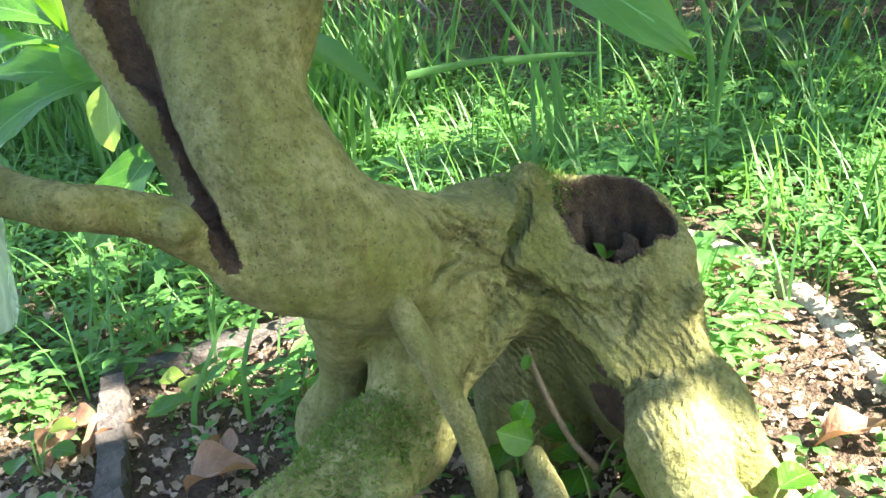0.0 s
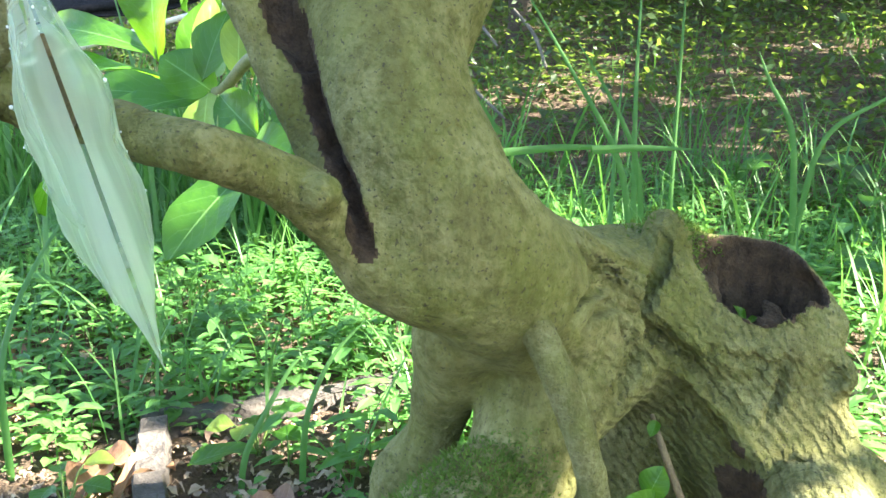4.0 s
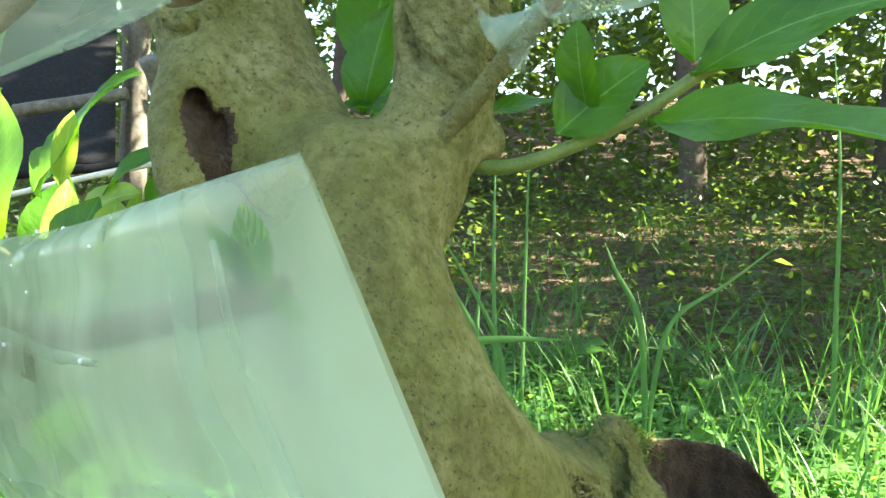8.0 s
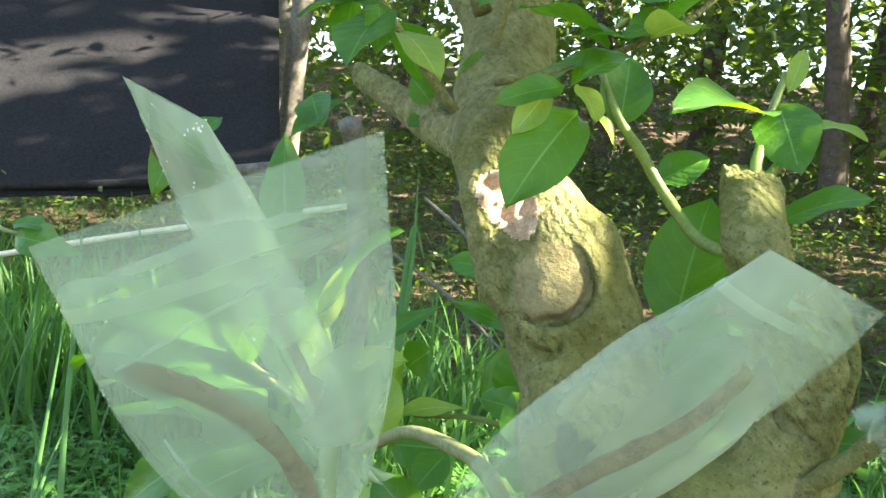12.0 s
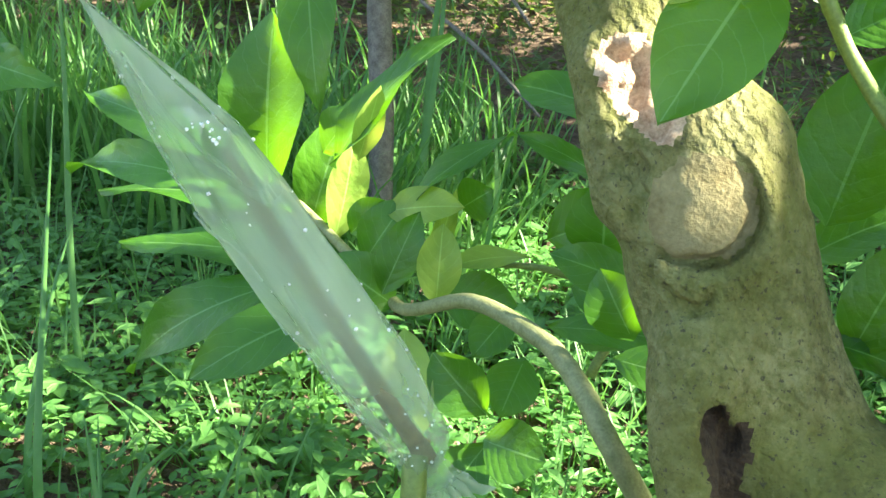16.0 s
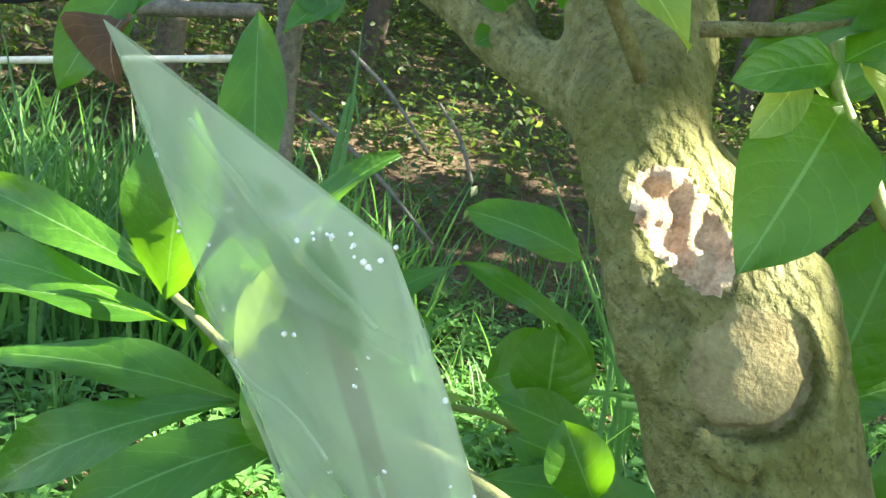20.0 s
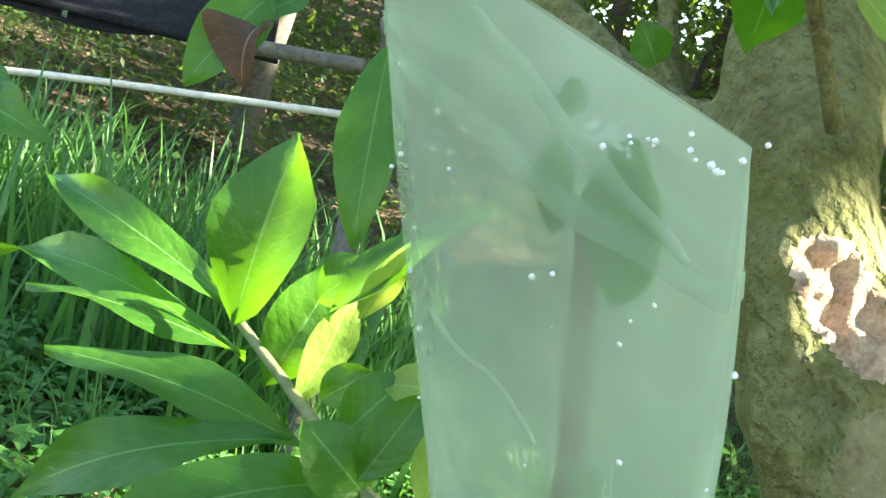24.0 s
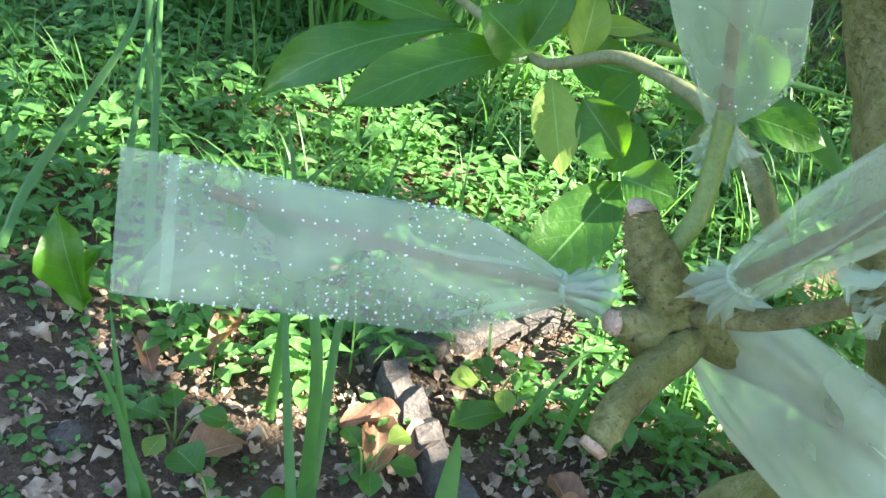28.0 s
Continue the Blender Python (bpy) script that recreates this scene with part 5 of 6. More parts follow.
# ---- polythene bags over the grafts ----
def bag(label, tie, left, right, thick, twig=None, seed=0, neck=0.010, lean=0.0, drops=0, buds=(), tail=0.035, swell=1.0, full=0.42, film_mat=None, ruffle=1.0, sag=0.0, inner=(), beads=None, stick=None, creases=()):
    """A flat-sealed bag gathered at its tie: left and right are the corners of the sealed end."""
    r = np.random.default_rng(seed)
    T, A, B = (np.array(q, float) for q in (tie, left, right))
    ob = thing("plastic_bag", tuple(T), label, "plastic bag", "bags over the grafts")
    mid = (A + B) / 2
    axis = mid - T
    length = np.linalg.norm(axis)
    half = np.linalg.norm(B - A) / 2
    side_end = (B - A) / (2 * half)
    nrm_ = cross3(axis / length, side_end)
    nrm_ /= np.linalg.norm(nrm_)
    rows, cols = 44, 48
    ph = r.uniform(0, 6.28, 8)
    v, f = [], []
    for i in range(rows + 1):
        s = i / rows
        open_ = min(1.0, (s / full)) ** 0.75 if s > 0 else 0
        open_ = open_ * open_ * (3 - 2 * open_) * 0.5 + open_ * 0.5
        hw = neck * (1 - open_) + half * open_ * (1 + 0.02 * math.sin(9 * s + ph[0]))
        th = (neck * (1 - open_) + thick * open_ * (1 - s ** 6) * swell) + 0.0006
        c = T + axis * s + nrm_ * (lean * math.sin(math.pi * s))
        for k in range(cols):
            a = 2 * math.pi * k / cols
            ca, sa = math.cos(a), math.sin(a)
            fold = (1 - open_ * 0.8) * 0.28 * math.sin(7 * a + ph[1] + 3 * s) + (1 - open_ * 0.9) * 0.2 * math.sin(13 * a + ph[2])
            x = hw * (abs(ca) ** 0.8 * (1 if ca > 0 else -1)) * (1 + 0.35 * fold)
            z = th * sa * (1 + fold)
            if x > 0 and sag:
                x *= 1 + sag * math.sin(math.pi * min(1.0, s / 0.55)) if s < 0.55 else 1
            q = x / half
            crease = 0.0040 * math.sin(7 * s + 1.6 * q + ph[3]) * math.sin(4 * q + 3 * s + ph[4]) + 0.0030 * math.sin(17 * q * (1 - 0.7 * s) + 3 * s + ph[5]) * (1 - s) + 0.0012 * math.sin(31 * s + 6 * q + ph[6]) * math.sin(5 * q + ph[7])
            crease *= ruffle * max(0.0, 1 - abs(q) ** 3)
            p = c + side_end * x + nrm_ * (z + abs(crease) * (1 if sa > 0 else -1) * min(1.0, 3 * abs(sa)) * (0.2 + open_) * (1 - 0.6 * s ** 4))
            if s == 1:
                p = c + side_end * x + nrm_ * (0.0006 * sa)
            v.append(p)
    for i in range(rows):
        for k in range(cols):
            a, b = i * cols + k, i * cols + (k + 1) % cols
            f.append((a, b, b + cols, a + cols))
    film = world_part("film", data_of("film", v, f, film_mat or FILM), ob, "thin clouded polythene with creases")
    # the pressed seal near the closed end
    sv = [q + nrm_ * 0.0007 * (1 if math.sin(2 * math.pi * k / cols) >= 0 else -1) for i in (rows - 5, rows - 4) for k, q in enumerate(v[i * cols:(i + 1) * cols])]
    sf = [(k, (k + 1) % cols, (k + 1) % cols + cols, k + cols) for k in range(cols)]
    world_part("seam", data_of("seam", sv, sf, TIE), ob, "pressed seal line across the film")
    # whiter strips laid along folds on the side that faces out, painting their highlights
    out_ = 1 if nrm_[1] < 0 else -1
    for q1, x1, q2, x2, w in creases:
        cv, line_ = [], []
        for t_ in np.linspace(0, 1, 25):
            a = out_ * math.acos(max(-0.97, min(0.97, x1 + (x2 - x1) * t_))) % (2 * math.pi)
            line_.append(np.array(v[int(round((q1 + (q2 - q1) * t_) * rows)) * cols + int(round(a / (2 * math.pi) * cols)) % cols]))
        for i_, t_ in enumerate(np.linspace(0, 1, 25)):
            at_ = np.mean(line_[max(0, i_ - 4):i_ + 5], axis=0)
            width_ = w * math.sin(math.pi * (0.08 + 0.84 * t_))
            d_ = axis / length * (q2 - q1) * length + side_end * (x2 - x1) * half
            d_ = cross3(d_ / np.linalg.norm(d_), nrm_)
            cv += [at_ + d_ * width_ * k_ + nrm_ * out_ * (0.0006 + 0.0012 * (1 - abs(k_))) for k_ in (-1, 0, 1)]
        cf = [(3 * i + k, 3 * i + k + 1, 3 * i + k + 4, 3 * i + k + 3) for i in range(24) for k in (0, 1)]
        world_part("crease", data_of("crease", cv, cf, TIE), ob, "whiter strip on the film painting a highlight along a fold")
    # gathered neck, knot and loose tail
    d = -axis / length
    for q in range(3):
        u = cross3(d, r.normal(size=3))
        u /= np.linalg.norm(u)
        w = cross3(d, u)
        tv_, tf_ = [], []
        n1, n2 = 7, 14
        for i in range(n1 + 1):
            s = i / n1
            rad = neck * 0.75 + tail * 0.26 * s ** 1.4
            for k in range(n2 + 1):
                a = 2.6 * q + 2.8 * k / n2
                rr = rad * (1 + 0.45 * math.sin(8 * a + q) * s + 0.28 * r.normal() * s)
                tv_.append(T + d * tail * s * (1 + 0.15 * math.sin(5 * a)) + u * rr * math.cos(a) + w * rr * math.sin(a))
        for i in range(n1):
            for k in range(n2):
                a = i * (n2 + 1) + k
                tf_.append((a, a + 1, a + n2 + 2, a + n2 + 1))
        world_part("tail", data_of("tail", tv_, tf_, TIE), ob, "crumpled loose end of the bag")
    ring = []
    for k in range(15):
        a = 2 * math.pi * k / 14
        u = cross3(d, (0.3, 0.2, 0.9)); u /= np.linalg.norm(u)
        w = cross3(d, u)
        ring.append((*(T + (u * math.cos(a) + w * math.sin(a)) * neck * 1.05 + d * 0.002 * math.sin(3 * a)), 0.0022))
    tv_, tf_ = tube(ring, 6, 3, 0.1, seed)
    world_part("tie", data_of("tie", tv_, tf_, TIE), ob, "twisted strip of film")
    if stick:
        twig = [(*(T + axis * q + side_end * (x * half)), rad) for q, x, rad in stick]
    if twig:
        tv_, tf_ = tube(twig, 10, 7, 0.05, seed, 0.2)
        world_part("scion", data_of("scion", tv_, tf_, BROWN_TWIG), ob, "brown grafted cutting")
    def pressed(q, x):
        k = int(round((out_ * math.acos(max(-0.95, min(0.95, x))) % (2 * math.pi)) / (2 * math.pi) * cols)) % cols
        return T + axis * q + side_end * (x * half) + nrm_ * (0.5 * float((np.array(v[min(rows, int(round(q * rows))) * cols + k]) - T) @ nrm_))

    grown = [(pressed(q, x), pressed(q + dy / length, x2), w) for q, x, dy, x2, w in inner]
    for b, e, w in [*buds, *grown]:
        lv, lf, luv = leaf_shape(b, e, w, up=nrm_ * (-1 if nrm_[1] > 0 else 1), droop=0.01, fold=0.06, wave=0.008, rows=9, wide=0.52, seed=seed)
        world_part("leaf", data_of("leaf", lv, lf, LEAF, luv), ob, "young leaf inside the bag")
    if drops:
        heap = Heap()
        base = np.array(v)
        for _ in range(drops):
            i = int(r.uniform(0.1, 0.93) * rows) * cols + r.integers(cols)
            rad = r.uniform(0.0004, 0.0010)
            c = base[i] + r.normal(size=3) * 0.0006
            if beads and _ % 3 == 0:
                c = np.array(beads[0]) + (np.array(beads[1]) - np.array(beads[0])) * r.random() + r.normal(size=3) * 0.0016 - np.array((0, 0.004, 0))
                rad = r.uniform(0.0004, 0.0008)
            oct_ = [np.array(q) for q in ((1, 0, 0), (0, 1, 0), (-1, 0, 0), (0, -1, 0), (0, 0, 1), (0, 0, -1))]
            m = [(oct_[a] + oct_[b] + oct_[c_]) / 1.732 for a, b, c_ in ((0, 1, 4), (1, 2, 4), (2, 3, 4), (3, 0, 4), (1, 0, 5), (2, 1, 5), (3, 2, 5), (0, 3, 5))]
            vv = [c + rad * q for q in oct_ + m]
            ff = []
            for t_, (a, b, c_) in enumerate(((0, 1, 4), (1, 2, 4), (2, 3, 4), (3, 0, 4), (1, 0, 5), (2, 1, 5), (3, 2, 5), (0, 3, 5))):
                ff += [(a, b, 6 + t_), (b, c_, 6 + t_), (c_, a, 6 + t_)]
            heap.add(vv, ff)
        dr = world_part("condensation", heap.data("condensation", WATER), ob, "beads of condensed water")
        tagged(dr, kind="stuff")
    return ob


bag("clear bag over a bent brown cutting, end sealed flat", (-0.362, 0.416, 0.657), (-0.368, 0.180, 0.874), (-0.268, 0.229, 0.921), 0.015, None, 1, stick=[(0.0, 0.0, .0055), (0.25, 0.15, .0055), (0.48, 0.02, .005), (0.62, -0.25, .005), (0.72, -0.58, .0046), (0.76, -0.78, .004)], creases=[(0.10, -0.5, 0.70, -0.75, 0.002), (0.12, 0.4, 0.62, 0.15, 0.002), (0.80, -0.9, 0.88, 0.3, 0.0015)], full=0.75, ruffle=0.7)
bag("clear wrinkled bag blown open round a brown cutting", (-0.281, 0.399, 0.698), (-0.137, 0.364, 0.886), (-0.071, 0.469, 0.851), 0.022, [(-0.284, 0.399, 0.691, .0055), (-0.220, 0.406, 0.749, .005), (-0.165, 0.406, 0.791, .0045), (-0.137, 0.407, 0.823, .004)], 2, full=0.5)
bag("upright milky bag over a budding graft, misted inside", (-0.399, 0.520, 0.709), (-0.515, 0.418, 0.945), (-0.424, 0.370, 0.921), 0.014, None, 3, drops=150, creases=[(0.985, -0.30, 0.90, 0.93, 0.0030), (0.30, -0.6, 0.80, -0.45, 0.0018), (0.25, 0.5, 0.75, 0.62, 0.0022), (0.70, -0.35, 0.66, 0.25, 0.0012)], inner=[(0.965, 0.56, -0.038, 0.52, 0.021), (0.93, 0.22, -0.024, 0.18, 0.012), (0.945, 0.20, 0.008, 0.32, 0.007), (0.60, 0.30, 0.012, 0.55, 0.008)], stick=[(-0.03, 0.0, .005), (0.30, 0.05, .0040), (0.60, 0.20, .0033), (0.87, 0.30, .0026)], full=0.36, film_mat=MILKY, ruffle=0.7, beads=((-0.454, 0.398, 0.914), (-0.425, 0.372, 0.918)))
bag("sideways clear bag beaded with water over a long cutting", (-0.464, 0.434, 0.594), (-0.692, 0.281, 0.593), (-0.707, 0.311, 0.664), 0.014, None, 4, drops=620, stick=[(-0.12, 0.0, .005), (0.30, 0.18, .0045), (0.60, 0.40, .004), (0.82, 0.62, .0035)], inner=[(0.78, 0.50, -0.006, 0.10, 0.010), (0.74, 0.45, -0.024, 0.22, 0.009), (0.64, 0.38, 0.010, 0.15, 0.010), (0.50, 0.10, 0.012, -0.10, 0.010)], creases=[(0.05, -0.3, 0.35, -0.6, 0.003), (0.06, 0.4, 0.40, 0.2, 0.002)], full=0.3, ruffle=0.8)
bag("large milky bag over a graft with one green leaf", (-0.367, 0.518, 0.555), (-0.012, 0.170, 0.650), (0.036, 0.160, 0.549), 0.018, None, 5, drops=60, creases=[(0.80, 0.10, 0.96, 0.30, 0.004), (0.93, -0.9, 0.93, 0.9, 0.003), (0.30, -0.5, 0.85, -0.2, 0.003), (0.25, 0.5, 0.85, 0.75, 0.005)], inner=[(0.945, -0.55, 0.001, -0.90, 0.021), (0.945, -0.58, -0.016, -0.86, 0.007), (0.945, -0.58, 0.012, -0.50, 0.005)], stick=[(0.0, 0.0, .0055), (0.50, -0.22, .005), (0.80, -0.45, .0042), (0.945, -0.58, .003)], full=0.085, sag=0.6, film_mat=DENSE, ruffle=0.9)
bag("clear bag twisted onto a thin graft twig", (-0.018, 0.627, 0.770), (0.058, 0.619, 0.892), (0.117, 0.637, 0.828), 0.016, [(-0.019, 0.627, 0.769, .005), (0.024, 0.630, 0.822, .0045), (0.060, 0.630, 0.864, .004)], 6, full=0.5)

# ---- things on the ground ----
def edging(a, b, wide, high, seed, label):
    """A weathered length of edging lying on the soil, chipped along its edges."""
    r = np.random.default_rng(seed)
    A, B = np.array(a), np.array(b)
    d = (B - A) / np.linalg.norm(B - A)
    s = cross3(d, (0, 0, 1))
    s /= np.linalg.norm(s)
    v, f, n = [], [], 16
    prof = [(-0.5, 0), (-0.5, 0.8), (-0.42, 1), (0.42, 1), (0.5, 0.8), (0.5, 0)]
    for i in range(n + 1):
        c = A + (B - A) * i / n
        for x, z in prof:
            v.append(c + s * (x * wide * (1 + 0.10 * r.normal())) + np.array([0, 0, z * high * (1 + 0.09 * r.normal()) - 0.02]))
    w = len(prof)
    for i in range(n):
        for k in range(w - 1):
            q = i * w + k
            f.append((q, q + 1, q + w + 1, q + w))
    f += [tuple(range(w)), tuple(reversed(range(n * w, n * w + w)))]
    ob = part("garden_edging", data_of("garden_edging", v, f, STONE, None, None, False))
    return tagged(ob, label, "edging", "old bed edging")


edging((-0.671, 0.880, 0.080), (-0.412, 1.163, 0.080), 0.04, 0.05, 1, "weathered grey edging board half buried in litter")
edging((-0.630, 0.859, 0.080), (-0.424, 0.613, 0.080), 0.038, 0.06, 2, "dark weathered edging board standing in the soil")


def dry_leaf(at, length, width, yaw, seed, label, curl=0.5, tilt=0.15):
    v, f, uv = leaf_shape((0, 0, 0), (length, 0, tilt * length), width, droop=0.12, fold=0.3, wave=0.10, curl=curl, rows=10, cols=6, seed=seed)
    ob = part("dry_leaf", data_of("dry_leaf", v, f, DRY, uv))
    ob.matrix_world = Matrix.Translation((at[0], at[1], lie(at[0], at[1]) + 0.012)) @ Matrix.Rotation(yaw, 4, "Z")
    return tagged(ob, label, "leaf", "fallen leaves")


for i, (p, L, w, yaw) in enumerate([((-0.378, 0.689, 0.080), 0.09, 0.06, 0.5), ((-0.347, 0.726, 0.080), 0.07, 0.05, 2.2), ((-0.566, 0.716, 0.080), 0.08, 0.04, 1.2), ((-0.658, 0.967, 0.080), 0.07, 0.03, 0.1), ((-0.657, 0.748, 0.080), 0.09, 0.045, 0.3), ((-0.855, 0.776, 0.080), 0.09, 0.035, 1.6), ((-1.074, 0.776, 0.080), 0.10, 0.035, 1.5), ((-0.586, 0.682, 0.080), 0.09, 0.05, 1.9), ((-0.795, 0.599, 0.080), 0.08, 0.05, 0.8), ((-0.900, 0.712, 0.080), 0.07, 0.03, 2.4), ((-0.015, 0.637, 0.080), 0.10, 0.06, 1.1), ((0.061, 0.638, 0.080), 0.09, 0.06, 2.6), ((0.418, 0.802, 0.080), 0.10, 0.075, 0.8), ((0.324, 0.927, 0.080), 0.09, 0.04, 0.4), ((-0.626, 1.359, 0.080), 0.07, 0.03, 2.8), ((-0.935, 0.916, 0.080), 0.13, 0.03, 2.5), ((-1.149, 0.818, 0.080), 0.08, 0.03, 0.4), ((0.194, 1.359, 0.080), 0.07, 0.04, 2.0)]):
    dry_leaf(p, L, w, yaw, 40 + i, "curled brown dead leaf lying on the soil")


def lone_leaf(p, L, w, yaw, label):
    v, f, uv = leaf_shape((0, 0, 0), (L, 0, 0.1 * L), w, droop=0.08, rows=9, seed=8)
    ob = part("fallen_green_leaf", data_of("fallen_green_leaf", v, f, LEAF, uv))
    ob.matrix_world = Matrix.Translation((p[0], p[1], lie(p[0], p[1]) + 0.02)) @ Matrix.Rotation(yaw, 4, "Z")
    return tagged(ob, label, "leaf")


lone_leaf((-0.530, 0.805, 0.080), 0.085, 0.05, 0.7, "green leaf lying beside the old edging")

# broad-leaved herbs near the burl
def herb(at, stems, size, seed, label, round_=0.55):
    r = np.random.default_rng(seed)
    g = np.array((at[0], at[1], lie(at[0], at[1])))
    ob = thing("broadleaf_herb", tuple(g), label, "plant", "broad-leaved herbs")
    for k in range(stems):
        a = 2.4 * k + r.uniform(-0.3, 0.3)
        h = size * r.uniform(0.8, 1.8)
        top = g + np.array([math.cos(a) * size * 0.7, math.sin(a) * size * 0.7, h])
        v, f = tube([(*g, 0.0018), (*(g * 0.4 + top * 0.6 + np.array([0, 0, 0.01])), 0.0015), (*top, 0.001)], 6, 4)
        world_part("stem", data_of("stem", v, f, GREEN_STEM), ob)
        e = top + np.array([math.cos(a) * size, math.sin(a) * size, -0.12 * size])
        leaf_part(ob, top, e, size * r.uniform(0.75, 0.95), YOUNG_AND_SUNLIT if r.random() < 0.15 else LEAF, up=(0, -0.25, 1), droop=0.05, wide=round_, rows=8)
    return ob


for i, (p, n, s) in enumerate([((0.236, 0.649, 0.080), 6, 0.055), ((0.273, 0.733, 0.080), 4, 0.05), ((0.115, 0.752, 0.080), 4, 0.04), ((0.009, 0.815, 0.080), 3, 0.04), ((0.094, 0.829, 0.080), 3, 0.045), ((-0.074, 0.551, 0.080), 3, 0.05), ((0.556, 1.292, 0.080), 5, 0.06), ((0.476, 1.027, 0.080), 5, 0.05), ((0.037, 2.690, 0.080), 5, 0.09), ((0.254, 2.470, 0.080), 4, 0.08), ((0.245, 3.003, 0.080), 4, 0.08), ((0.133, 1.865, 0.080), 4, 0.07), ((-0.263, 1.837, 0.080), 4, 0.06), ((-0.487, 0.891, 0.080), 5, 0.04), ((-0.598, 0.675, 0.080), 4, 0.035), ((-0.713, 0.527, 0.080), 4, 0.05), ((-0.822, 0.634, 0.080), 5, 0.035)]):
    herb(p, n, s, 60 + i, "fresh green broad-leaved herb on the soil")

# curled leaf plant and cut reeds close to the camera's end of the bed
curl = thing("curled_leaf_plant", (-1.037, 0.771, 0.080), "pale green curled leaf rising beside brown leaves", "plant")
leaf_part(curl, (-0.934, 0.618, 0.244), (-0.972, 0.624, 0.359), 0.06, LEAF, up=(0.3, -1, 0.2), droop=0.06, fold=0.7, wave=0.12)
leaf_part(curl, (-0.932, 0.621, 0.248), (-0.931, 0.638, 0.314), 0.04, LEAF, up=(-0.5, -1, 0.2), droop=0.06, fold=0.7, wave=0.12)


def reed(points, width, label):
    """One broad grass blade along a curve."""
    first = points[0]
    foot_ = lie(first[0], first[1]) - 0.01
    rise = np.array(points[1]) - np.array(first)
    if first[2] > foot_ + 0.02 and rise[2] > 0.6 * math.hypot(rise[0], rise[1]):
        back_ = np.array(first) - np.array(points[1])
        base_ = np.array((first[0] + 0.45 * back_[0], first[1] + 0.45 * back_[1], foot_))
        points = [base_, base_ * 0.45 + np.array(first) * 0.55 + np.array((0.12 * back_[0], 0.12 * back_[1], 0))] + list(points)
    c = spline(points, 8)
    v, f = [], []
    n = len(c)
    for i in range(n):
        s = i / (n - 1)
        d = c[min(i + 1, n - 1)] - c[max(i - 1, 0)]
        side = cross3(d, (0.15, -1, 0.1))
        side /= np.linalg.norm(side)
        w = width * 0.5 * (1 - s ** 2.2) + 0.0006
        back = cross3(side, d / np.linalg.norm(d)) * w * 0.5
        v += [c[i] - side * w, c[i] + back, c[i] + side * w]
    for i in range(n - 1):
        a = 3 * i
        f += [(a, a + 1, a + 4, a + 3), (a + 1, a + 2, a + 5, a + 4)]
    ob = part("grass_reed", data_of("grass_reed", v, f, GRASS))
    return tagged(ob, label, "grass", "tall grass blades")


